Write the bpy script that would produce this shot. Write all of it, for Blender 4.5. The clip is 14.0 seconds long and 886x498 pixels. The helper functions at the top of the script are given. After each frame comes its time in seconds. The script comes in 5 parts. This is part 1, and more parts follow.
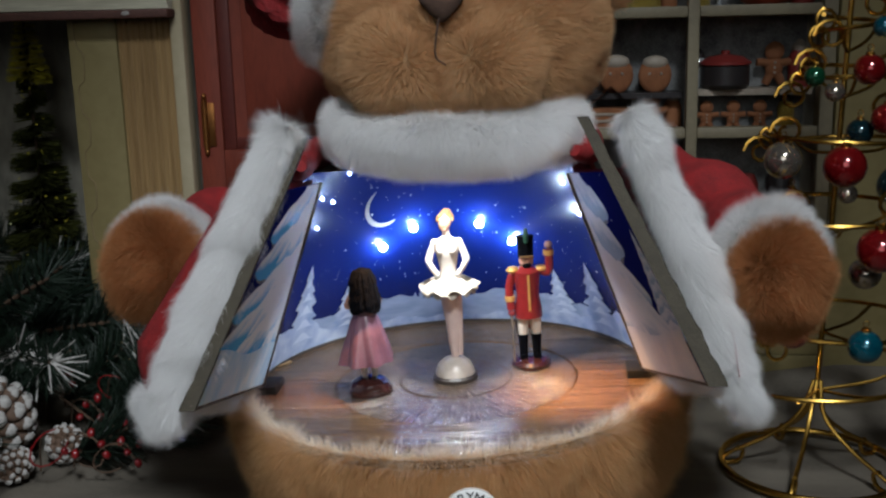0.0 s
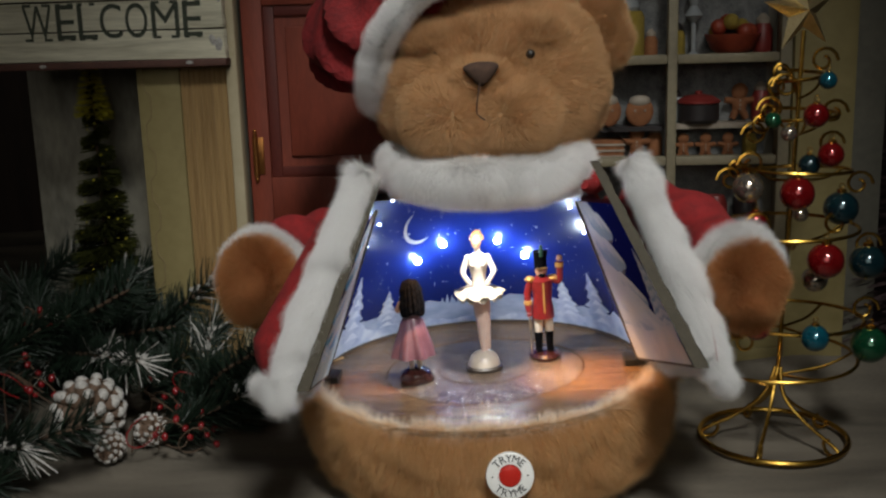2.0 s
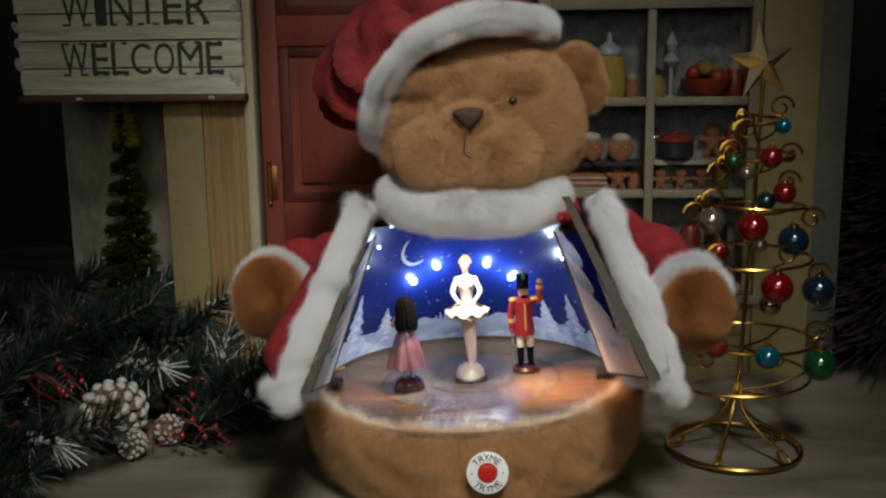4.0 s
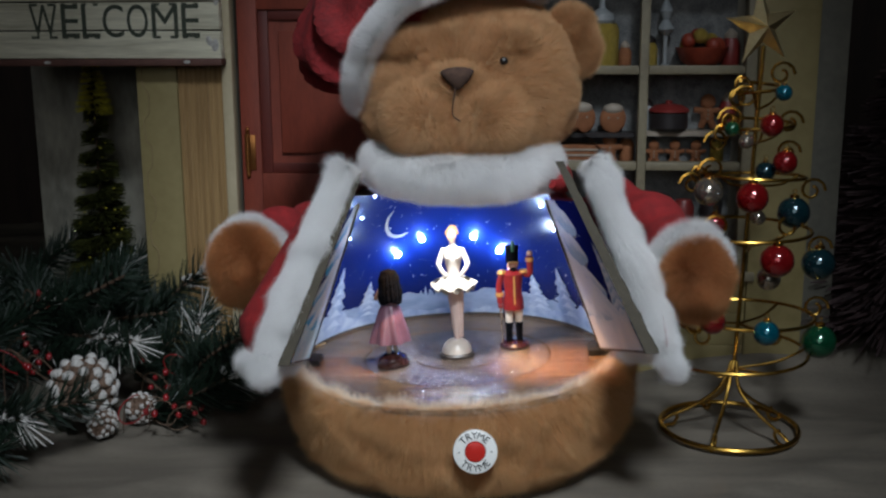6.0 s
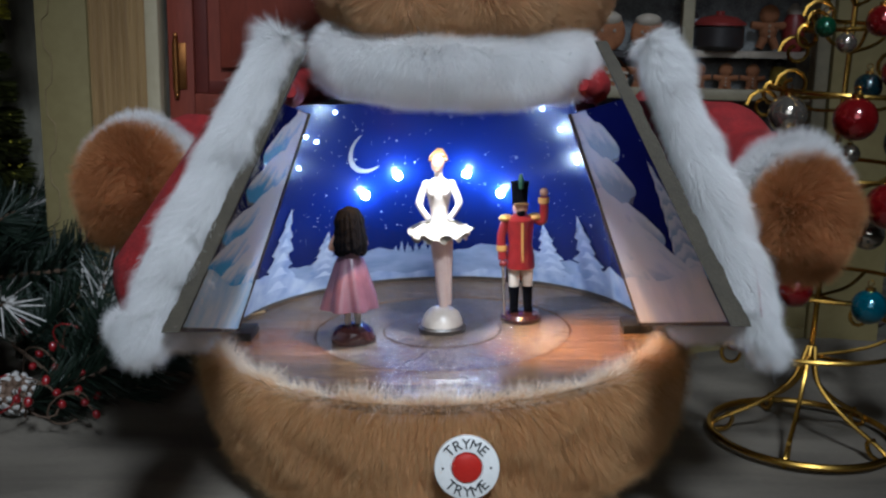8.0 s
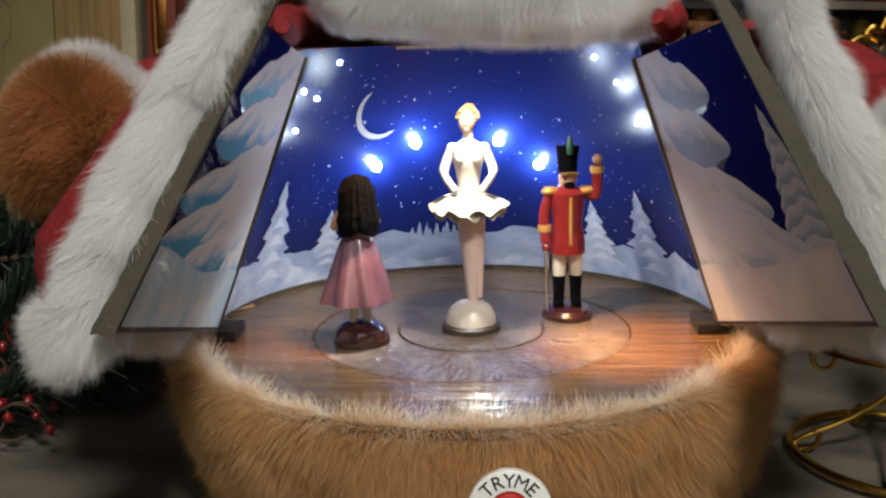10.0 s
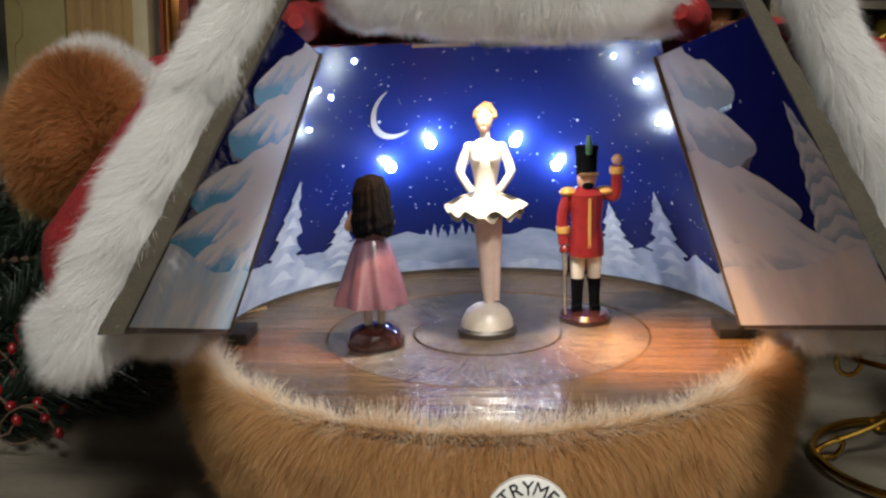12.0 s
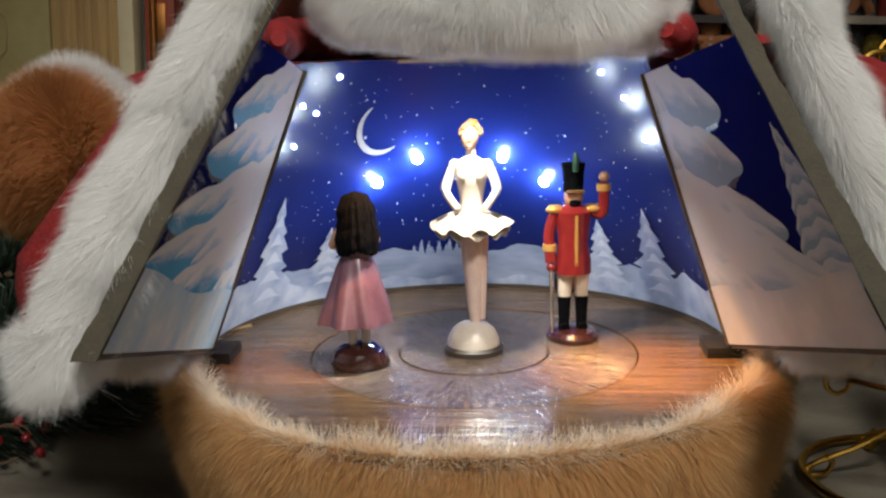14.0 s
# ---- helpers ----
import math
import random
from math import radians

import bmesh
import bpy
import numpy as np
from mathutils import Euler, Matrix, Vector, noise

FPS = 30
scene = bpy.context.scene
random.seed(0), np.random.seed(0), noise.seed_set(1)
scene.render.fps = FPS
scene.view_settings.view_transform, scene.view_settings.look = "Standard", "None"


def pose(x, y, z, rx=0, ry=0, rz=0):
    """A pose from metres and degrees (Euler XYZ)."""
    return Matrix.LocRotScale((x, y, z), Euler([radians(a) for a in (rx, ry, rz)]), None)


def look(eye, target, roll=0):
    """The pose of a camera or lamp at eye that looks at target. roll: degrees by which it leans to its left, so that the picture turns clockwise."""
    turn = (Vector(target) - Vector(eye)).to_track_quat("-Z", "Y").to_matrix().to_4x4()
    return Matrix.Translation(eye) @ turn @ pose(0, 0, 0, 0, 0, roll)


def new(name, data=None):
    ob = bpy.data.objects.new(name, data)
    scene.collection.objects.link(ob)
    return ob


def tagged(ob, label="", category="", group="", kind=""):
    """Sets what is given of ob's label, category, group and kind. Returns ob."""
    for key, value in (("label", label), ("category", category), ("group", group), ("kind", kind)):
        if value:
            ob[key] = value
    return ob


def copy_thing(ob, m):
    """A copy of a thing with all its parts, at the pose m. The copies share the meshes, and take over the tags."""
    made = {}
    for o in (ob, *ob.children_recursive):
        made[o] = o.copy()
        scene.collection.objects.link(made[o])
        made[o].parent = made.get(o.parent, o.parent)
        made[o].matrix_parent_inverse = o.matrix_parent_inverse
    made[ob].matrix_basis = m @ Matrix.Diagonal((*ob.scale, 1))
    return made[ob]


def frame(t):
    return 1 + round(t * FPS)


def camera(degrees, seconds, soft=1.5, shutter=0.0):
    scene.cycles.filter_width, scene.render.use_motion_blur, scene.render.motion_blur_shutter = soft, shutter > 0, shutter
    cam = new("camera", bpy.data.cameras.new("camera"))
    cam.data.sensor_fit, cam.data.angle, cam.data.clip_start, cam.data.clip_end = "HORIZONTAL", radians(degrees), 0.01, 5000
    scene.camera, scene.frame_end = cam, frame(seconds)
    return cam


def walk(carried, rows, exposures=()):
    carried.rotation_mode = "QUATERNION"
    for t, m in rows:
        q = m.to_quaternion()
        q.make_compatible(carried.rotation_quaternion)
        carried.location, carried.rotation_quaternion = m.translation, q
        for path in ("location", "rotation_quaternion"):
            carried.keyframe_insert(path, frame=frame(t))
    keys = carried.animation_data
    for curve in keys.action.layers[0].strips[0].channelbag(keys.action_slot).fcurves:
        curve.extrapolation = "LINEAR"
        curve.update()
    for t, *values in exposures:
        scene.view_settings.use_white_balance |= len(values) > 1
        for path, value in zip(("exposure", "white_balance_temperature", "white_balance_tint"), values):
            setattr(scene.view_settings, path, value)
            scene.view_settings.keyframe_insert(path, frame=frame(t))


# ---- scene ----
cam = camera(46.7, 14.0, soft=2.4)
PATH = [
    (0, (0.06, -0.557, 0.27), (-0.157, 1.387, -0.144), -4.0),
    (0.5, (0.09, -0.547, 0.268), (-0.202, 1.389, -0.141), -5.0),
    (1, (0.088, -0.55, 0.269), (-0.22, 1.382, -0.145), -3.4),
    (1.5, (0.054, -0.603, 0.283), (-0.136, 1.344, -0.134), -4.2),
    (2, (0.031, -0.685, 0.307), (-0.123, 1.266, -0.105), -4.2),
    (2.5, (0.042, -0.735, 0.318), (-0.106, 1.221, -0.074), -3.6),
    (3, (0.053, -0.764, 0.326), (-0.122, 1.193, -0.048), -3.5),
    (5.5, (0.05, -0.759, 0.319), (-0.111, 1.197, -0.067), -2.8),
    (6, (0.046, -0.732, 0.306), (-0.095, 1.222, -0.093), -2.8),
    (6.5, (0.042, -0.685, 0.287), (-0.081, 1.271, -0.111), -2.7),
    (7, (0.049, -0.637, 0.265), (-0.103, 1.319, -0.12), -3.0),
    (7.5, (0.036, -0.582, 0.248), (-0.074, 1.373, -0.157), -2.3),
    (8, (0.031, -0.535, 0.235), (-0.077, 1.418, -0.184), -1.4),
    (10.5, (0.015, -0.429, 0.203), (-0.126, 1.52, -0.224), -1.4),
    (11, (0.018, -0.429, 0.201), (-0.148, 1.522, -0.209), -1.4),
    (11.5, (0.015, -0.425, 0.203), (-0.146, 1.524, -0.217), -1.5),
    (12, (0.014, -0.425, 0.203), (-0.135, 1.526, -0.214), -1.3),
    (12.5, (0.017, -0.429, 0.204), (-0.135, 1.522, -0.208), -1.4),
    (13, (0.016, -0.427, 0.205), (-0.124, 1.527, -0.196), -1.4),
    (13.5, (0.015, -0.423, 0.205), (-0.12, 1.531, -0.195), -1.4),
    (14, (0.017, -0.42, 0.206), (-0.119, 1.535, -0.195), -1.2),
]
EXPOSURES = [(0.0, -0.15, 5550, 5), (1.5, -0.12, 5900, 5), (2.5, -0.05, 6300, 5), (3.2, -0.05, 6300, 5), (5.3, -0.03, 5600, 5),
             (7.0, -0.06, 5200, 5), (8.2, -0.04, 5120, 5), (10.3, 0.03, 6500, 5), (14.0, 0.08, 6500, 5)]

# the stage sits a little tilted on the table; the camera rows are in its frame
TIP = Matrix.Rotation(radians(-2.5), 4, "Y")
walk(cam, [(t, TIP @ look(eye, target, roll)) for t, eye, target, roll in PATH], EXPOSURES)

# ---- light ----
world = bpy.data.worlds.new("world")
scene.world = world
world.use_nodes = True
world.node_tree.nodes["Background"].inputs[0].default_value = (0.9, 0.85, 0.8, 1)
world.node_tree.nodes["Background"].inputs[1].default_value = 0.05


def lamp(name, kind, place, power, colour, target=None, **settings):
    data = bpy.data.lights.new(name, kind)
    data.energy, data.color = power, colour
    for key, value in settings.items():
        if key == "size":
            data.size = value
        elif key == "radius":
            data.shadow_soft_size = value
        elif key == "cone":
            data.spot_size, data.spot_blend = radians(value), 1.0
    ob = new(name, data)
    ob.matrix_world = look(place, target) if target else Matrix.Translation(place)
    return ob


KEY_POWER, LED_POWER, SPOT_POWER, AMBER_POWER = 86.0, 0.15, 1.15, 3.8
# unseen key spot, added; its narrow cone leaves the background darker
lamp("key_spot", "SPOT", (0.22, -1.05, 1.22), KEY_POWER, (1.0, 0.955, 0.90), (-0.015, -0.08, 0.13), cone=34, radius=0.12)
# unseen fill added low in front to lift the shadows
lamp("fill_lamp", "AREA", (-0.05, -1.5, 0.75), 2.6, (1.0, 0.92, 0.82), (-0.08, 0.15, 0.28), size=0.7)

# ---- materials ----


def nodes_of(name):
    m = bpy.data.materials.new(name)
    m.use_nodes = True
    return m, m.node_tree.nodes, m.node_tree.links, m.node_tree.nodes["Principled BSDF"]


def surface(name, a, b=None, rough=0.6, metal=0.0, scale=60.0, stretch=(1, 1, 1), bump=0.0, detail_scale=None,
            coat=0.0, sheen=0.0, island=False, spread=0.5, subsurface=0.0):
    """A painted, wooden or cloth surface: two tones mixed by coarse and fine noise, with relief."""
    m, n, l, p = nodes_of(name)
    b = b or tuple(0.7 * v for v in a)
    where = n.new("ShaderNodeTexCoord")
    turn = n.new("ShaderNodeMapping")
    turn.inputs["Scale"].default_value = stretch
    l.new(where.outputs["Object"], turn.inputs["Vector"])
    coarse, fine = n.new("ShaderNodeTexNoise"), n.new("ShaderNodeTexNoise")
    coarse.inputs["Scale"].default_value, fine.inputs["Scale"].default_value = scale, detail_scale or scale * 8
    coarse.inputs["Detail"].default_value = 4
    for t in (coarse, fine):
        l.new(turn.outputs[0], t.inputs["Vector"])
    mean = n.new("ShaderNodeMath")
    mean.operation = "MULTIPLY_ADD"
    l.new(fine.outputs[0], mean.inputs[0])
    mean.inputs[1].default_value = 0.5
    l.new(coarse.outputs[0], mean.inputs[2])
    value = mean.outputs[0]
    if island:
        geo = n.new("ShaderNodeNewGeometry")
        both = n.new("ShaderNodeMath")
        both.operation = "MULTIPLY_ADD"
        l.new(geo.outputs["Random Per Island"], both.inputs[0])
        both.inputs[1].default_value = 0.55
        shift = n.new("ShaderNodeMath")
        shift.inputs[1].default_value = -0.27
        l.new(value, shift.inputs[0])
        l.new(shift.outputs[0], both.inputs[2])
        value = both.outputs[0]
    ramp = n.new("ShaderNodeMapRange")
    ramp.inputs["From Min"].default_value, ramp.inputs["From Max"].default_value = 0.75 - spread / 2, 0.75 + spread / 2
    l.new(value, ramp.inputs["Value"])
    mix = n.new("ShaderNodeMix")
    mix.data_type = "RGBA"
    mix.inputs[6].default_value, mix.inputs[7].default_value = (*a, 1), (*b, 1)
    l.new(ramp.outputs[0], mix.inputs[0])
    l.new(mix.outputs[2], p.inputs["Base Color"])
    p.inputs["Roughness"].default_value, p.inputs["Metallic"].default_value = rough, metal
    p.inputs["Coat Weight"].default_value, p.inputs["Sheen Weight"].default_value = coat, sheen
    p.inputs["Coat Roughness"].default_value = 0.15
    if subsurface:
        p.inputs["Subsurface Weight"].default_value = subsurface
        p.inputs["Subsurface Scale"].default_value = 0.004
    if bump:
        relief = n.new("ShaderNodeBump")
        relief.inputs["Strength"].default_value, relief.inputs["Distance"].default_value = bump, 0.002
        l.new(mean.outputs[0], relief.inputs["Height"])
        l.new(relief.outputs[0], p.inputs["Normal"])
    return m


def glow(name, colour, strength):
    m, n, l, p = nodes_of(name)
    p.inputs["Emission Color"].default_value, p.inputs["Emission Strength"].default_value = (*colour, 1), strength
    return m


def night_sky():
    """Printed night sky: deep blue with white specks, on glossy card."""
    m, n, l, p = nodes_of("printed_sky")
    where = n.new("ShaderNodeTexCoord")
    sep = n.new("ShaderNodeSeparateXYZ")
    l.new(where.outputs["Object"], sep.inputs[0])
    high = n.new("ShaderNodeMapRange")
    high.inputs["From Min"].default_value, high.inputs["From Max"].default_value = 0.1, 0.19
    l.new(sep.outputs["Z"], high.inputs["Value"])
    cloud = n.new("ShaderNodeTexNoise")
    cloud.inputs["Scale"].default_value = 22
    l.new(where.outputs["Object"], cloud.inputs["Vector"])
    add = n.new("ShaderNodeMath")
    add.operation = "MULTIPLY_ADD"
    l.new(cloud.outputs[0], add.inputs[0])
    add.inputs[1].default_value = 0.5
    l.new(high.outputs[0], add.inputs[2])
    mix = n.new("ShaderNodeMix")
    mix.data_type = "RGBA"
    mix.inputs[6].default_value, mix.inputs[7].default_value = (0.006, 0.011, 0.075, 1), (0.014, 0.033, 0.25, 1)
    l.new(add.outputs[0], mix.inputs[0])
    colour = mix.outputs[2]
    for scale, size in ((260, 0.07), (150, 0.07), (75, 0.06)):
        cell = n.new("ShaderNodeTexVoronoi")
        cell.inputs["Scale"].default_value = scale
        l.new(where.outputs["Object"], cell.inputs["Vector"])
        near = n.new("ShaderNodeMath")
        near.operation = "LESS_THAN"
        near.inputs[1].default_value = size
        l.new(cell.outputs["Distance"], near.inputs[0])
        star = n.new("ShaderNodeMix")
        star.data_type = "RGBA"
        l.new(near.outputs[0], star.inputs[0])
        l.new(colour, star.inputs[6])
        star.inputs[7].default_value = (0.75, 0.8, 0.95, 1)
        colour = star.outputs[2]
    l.new(colour, p.inputs["Base Color"])
    p.inputs["Roughness"].default_value, p.inputs["Specular IOR Level"].default_value = 0.25, 0.35
    return m


def fur_coat(m):
    """Lets part of the light through, as hair does."""
    n, l = m.node_tree.nodes, m.node_tree.links
    p, out = n["Principled BSDF"], n["Material Output"]
    thin, mix = n.new("ShaderNodeBsdfTranslucent"), n.new("ShaderNodeMixShader")
    l.new(p.inputs["Base Color"].links[0].from_socket, thin.inputs["Color"])
    mix.inputs[0].default_value = 0.6
    l.new(p.outputs[0], mix.inputs[1])
    l.new(thin.outputs[0], mix.inputs[2])
    l.new(mix.outputs[0], out.inputs["Surface"])
    return m


def flap_print(name):
    """Printed lining of a coat front: night sky with stars."""
    m, n, l, p = nodes_of(name)

    def op(kind, a, b=None, c=None):
        t = n.new("ShaderNodeMath")
        t.operation = kind
        for i, v in enumerate((a, b, c)):
            if v is None:
                continue
            if isinstance(v, (int, float)):
                t.inputs[i].default_value = v
            else:
                l.new(v, t.inputs[i])
        return t.outputs[0]
    where = n.new("ShaderNodeUVMap")
    sep = n.new("ShaderNodeSeparateXYZ")
    l.new(where.outputs[0], sep.inputs[0])
    v = sep.outputs[1]
    stars = n.new("ShaderNodeTexVoronoi")
    stars.inputs["Scale"].default_value = 13
    l.new(where.outputs[0], stars.inputs["Vector"])
    star = op("LESS_THAN", stars.outputs["Distance"], 0.07)

    def blend(f, a, b):
        t = n.new("ShaderNodeMix")
        t.data_type = "RGBA"
        for i, w in ((0, f), (6, a), (7, b)):
            if isinstance(w, tuple):
                t.inputs[i].default_value = (*w, 1)
            else:
                l.new(w, t.inputs[i])
        return t.outputs[2]
    sky = blend(star, blend(v, (0.010, 0.012, 0.080), (0.012, 0.018, 0.175)), (0.7, 0.75, 0.9))
    l.new(sky, p.inputs["Base Color"])
    p.inputs["Roughness"].default_value, p.inputs["Specular IOR Level"].default_value = 0.42, 0.0
    return m


def bough_print(name, snow, shade):
    """Printed snow on a fir bough: white above, running into shade below."""
    m, n, l, p = nodes_of(name)
    where, sep = n.new("ShaderNodeUVMap"), n.new("ShaderNodeSeparateXYZ")
    l.new(where.outputs[0], sep.inputs[0])
    grain = n.new("ShaderNodeTexNoise")
    grain.inputs["Scale"].default_value, grain.inputs["Detail"].default_value = 4.5, 5
    l.new(where.outputs[0], grain.inputs["Vector"])
    add = n.new("ShaderNodeMath")
    add.operation = "MULTIPLY_ADD"
    l.new(grain.outputs[0], add.inputs[0])
    add.inputs[1].default_value = 0.75
    l.new(sep.outputs[1], add.inputs[2])
    ramp = n.new("ShaderNodeMapRange")
    ramp.interpolation_type = "SMOOTHSTEP"
    ramp.inputs["From Min"].default_value, ramp.inputs["From Max"].default_value = 0.68, 1.16
    l.new(add.outputs[0], ramp.inputs["Value"])
    mix = n.new("ShaderNodeMix")
    mix.data_type = "RGBA"
    mix.inputs[6].default_value, mix.inputs[7].default_value = (*shade, 1), (*snow, 1)
    l.new(ramp.outputs[0], mix.inputs[0])
    l.new(mix.outputs[2], p.inputs["Base Color"])
    p.inputs["Roughness"].default_value, p.inputs["Specular IOR Level"].default_value = 0.5, 0.02
    return m


def radial_wood(name, light, dark):
    """Carved wood whose grain fans out from the middle."""
    m, n, l, p = nodes_of(name)
    where, fan, far, join = n.new("ShaderNodeTexCoord"), n.new("ShaderNodeTexGradient"), n.new("ShaderNodeVectorMath"), n.new("ShaderNodeCombineXYZ")
    fan.gradient_type, far.operation = "RADIAL", "LENGTH"
    l.new(where.outputs["Object"], fan.inputs["Vector"])
    l.new(where.outputs["Object"], far.inputs[0])
    for source, scale, slot in ((fan.outputs["Fac"], 95.0, 0), (far.outputs["Value"], 60.0, 1)):
        times = n.new("ShaderNodeMath")
        times.operation = "MULTIPLY"
        l.new(source, times.inputs[0])
        times.inputs[1].default_value = scale
        l.new(times.outputs[0], join.inputs[slot])
    grain, stain = n.new("ShaderNodeTexNoise"), n.new("ShaderNodeTexNoise")
    grain.inputs["Scale"].default_value, grain.inputs["Detail"].default_value, grain.inputs["Distortion"].default_value = 2.6, 6, 0.5
    stain.inputs["Scale"].default_value = 45
    l.new(join.outputs[0], grain.inputs["Vector"])
    l.new(where.outputs["Object"], stain.inputs["Vector"])
    ramp = n.new("ShaderNodeMapRange")
    ramp.inputs["From Min"].default_value, ramp.inputs["From Max"].default_value = 0.36, 0.62
    l.new(grain.outputs[0], ramp.inputs["Value"])
    mix = n.new("ShaderNodeMix")
    mix.data_type = "RGBA"
    mix.inputs[6].default_value, mix.inputs[7].default_value = (*dark, 1), (*light, 1)
    l.new(ramp.outputs[0], mix.inputs[0])
    l.new(mix.outputs[2], p.inputs["Base Color"])
    relief = n.new("ShaderNodeBump")
    relief.inputs["Strength"].default_value, relief.inputs["Distance"].default_value = 0.8, 0.0006
    l.new(ramp.outputs[0], relief.inputs["Height"])
    l.new(relief.outputs[0], p.inputs["Normal"])
    wear = n.new("ShaderNodeMapRange")
    wear.inputs["To Min"].default_value, wear.inputs["To Max"].default_value = 0.14, 0.32
    l.new(stain.outputs[0], wear.inputs["Value"])
    l.new(wear.outputs[0], p.inputs["Roughness"])
    return m


FLAP_SKY = flap_print("flap_sky_print")
BOUGH_BLUE = bough_print("blue_snow_print", (0.88, 0.91, 0.93), (0.10, 0.46, 0.78))
# right flap's boughs: weaker light put into a greyer copy of the snow
BOUGH_SHADED = bough_print("shaded_snow_print", (0.60, 0.61, 0.64), (0.30, 0.38, 0.50))
BANK_BLUE = surface("pale_snow_print", (0.82, 0.91, 0.95), (0.32, 0.64, 0.87), 0.5, scale=42, detail_scale=90, spread=0.55)
# right flap's snow bank, likewise shaded in its colour
BANK_SHADED = surface("shaded_bank_print", (0.60, 0.59, 0.61), (0.44, 0.47, 0.53), 0.5, scale=42, detail_scale=90, spread=0.55)
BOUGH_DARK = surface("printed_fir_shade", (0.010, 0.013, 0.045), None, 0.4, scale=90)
FUR_TAN = fur_coat(surface("tan_plush", (0.76, 0.53, 0.30), (0.60, 0.39, 0.195), 0.85, scale=45, island=True, spread=0.8))
FUR_PALE = fur_coat(surface("pale_plush", (0.95, 0.88, 0.78), (0.88, 0.76, 0.60), 0.85, scale=60, island=True, spread=0.8))
FUR_BODY = fur_coat(surface("beige_plush", (0.82, 0.57, 0.30), (0.62, 0.38, 0.165), 0.85, scale=45, island=True, spread=0.8))
FUR_PAW = fur_coat(surface("paw_plush", (0.68, 0.37, 0.16), (0.48, 0.22, 0.08), 0.85, scale=60, island=True, spread=0.8))
FUR_WHITE = fur_coat(surface("white_plush", (0.95, 0.945, 0.94), (0.88, 0.87, 0.86), 0.85, scale=60, island=True, spread=0.9))
RED_VELVET = surface("red_velvet", (0.27, 0.009, 0.010), (0.14, 0.004, 0.005), 0.85, scale=90, sheen=0.0, bump=0.5)
HAT_VELVET = surface("deep_red_velvet", (0.20, 0.006, 0.007), (0.08, 0.002, 0.003), 0.85, scale=40, stretch=(1, 3, 1), sheen=0.0, bump=0.7)
NOSE = surface("brown_nose", (0.075, 0.040, 0.024), (0.035, 0.018, 0.012), 0.95, scale=200, bump=0.3)
THREAD = surface("dark_thread", (0.05, 0.025, 0.015), None, 0.8, scale=300)
EYE_BLACK = surface("black_bead", (0.012, 0.009, 0.008), None, 0.4, scale=50)
STAGE_WOOD = surface("stage_wood", (0.165, 0.098, 0.050), (0.068, 0.040, 0.020), 0.17, scale=60, stretch=(0.35, 5, 1), bump=0.5, detail_scale=260, spread=0.5)
TURN_WOOD = radial_wood("turntable_wood", (0.120, 0.082, 0.056), (0.055, 0.038, 0.027))
for wood in (STAGE_WOOD, TURN_WOOD):
    wood.node_tree.nodes["Principled BSDF"].inputs["Specular IOR Level"].default_value = 1.0
RIM_DARK = surface("dark_edge", (0.06, 0.045, 0.035), None, 0.5, scale=120)
NOTCH = surface("notch_black", (0.004, 0.004, 0.004), None, 0.8, scale=120)
CARD = surface("grey_card", (0.052, 0.042, 0.025), (0.034, 0.027, 0.016), 0.8, scale=120, bump=0.3)
CARD_EDGE = surface("card_edge", (0.10, 0.075, 0.055), None, 0.7, scale=150)
SKY = night_sky()
SNOW_PRINT = surface("printed_snow", (0.66, 0.72, 0.83), (0.30, 0.39, 0.60), 0.3, scale=95, detail_scale=60, spread=0.42)
SNOW_CAP = surface("printed_snow_cap", (0.78, 0.83, 0.92), (0.62, 0.69, 0.84), 0.3, scale=70, detail_scale=140, spread=0.7)
SNOW_FAR = surface("printed_far_snow", (0.46, 0.53, 0.68), (0.26, 0.33, 0.50), 0.3, scale=40, stretch=(1, 1, 3), detail_scale=90, spread=0.45)
MOON = surface("printed_moon", (0.72, 0.70, 0.66), (0.6, 0.58, 0.56), 0.35, scale=100)
GLINT_SMALL = glow("glint_small", (0.70, 0.80, 1.0), 9.0)
LED = glow("led_white", (0.72, 0.82, 1.0), 140.0)

WIRE_GOLD = surface("gold_wire", (0.60, 0.38, 0.08), (0.44, 0.25, 0.04), 0.25, 1.0, scale=150)
STAR_GOLD = surface("gold_star", (0.92, 0.76, 0.42), (0.72, 0.54, 0.24), 0.30, 0.92, scale=80)
BALL_RED = surface("red_glass", (0.32, 0.010, 0.012), (0.20, 0.005, 0.007), 0.08, 0.6, scale=40, coat=1)
BALL_TEAL = surface("teal_glass", (0.015, 0.17, 0.23), (0.010, 0.10, 0.15), 0.08, 0.6, scale=40, coat=1)
BALL_GREEN = surface("green_glass", (0.015, 0.12, 0.05), (0.01, 0.07, 0.03), 0.08, 0.6, scale=40, coat=1)
BALL_SILVER = surface("silver_glass", (0.60, 0.54, 0.46), (0.46, 0.40, 0.33), 0.1, 0.9, scale=40)
BALL_DARK = surface("dark_teal_glass", (0.012, 0.05, 0.06), (0.008, 0.03, 0.04), 0.08, 0.6, scale=40, coat=1)
CLOTH = surface("grey_cloth", (0.175, 0.150, 0.115), (0.078, 0.066, 0.051), 0.8, scale=16, stretch=(0.35, 2.2, 1), detail_scale=900, bump=0.25)
DOOR_RED = surface("red_paint", (0.225, 0.043, 0.021), (0.145, 0.027, 0.013), 0.6, scale=20, stretch=(3, 3, 0.6), detail_scale=160, bump=0.15)
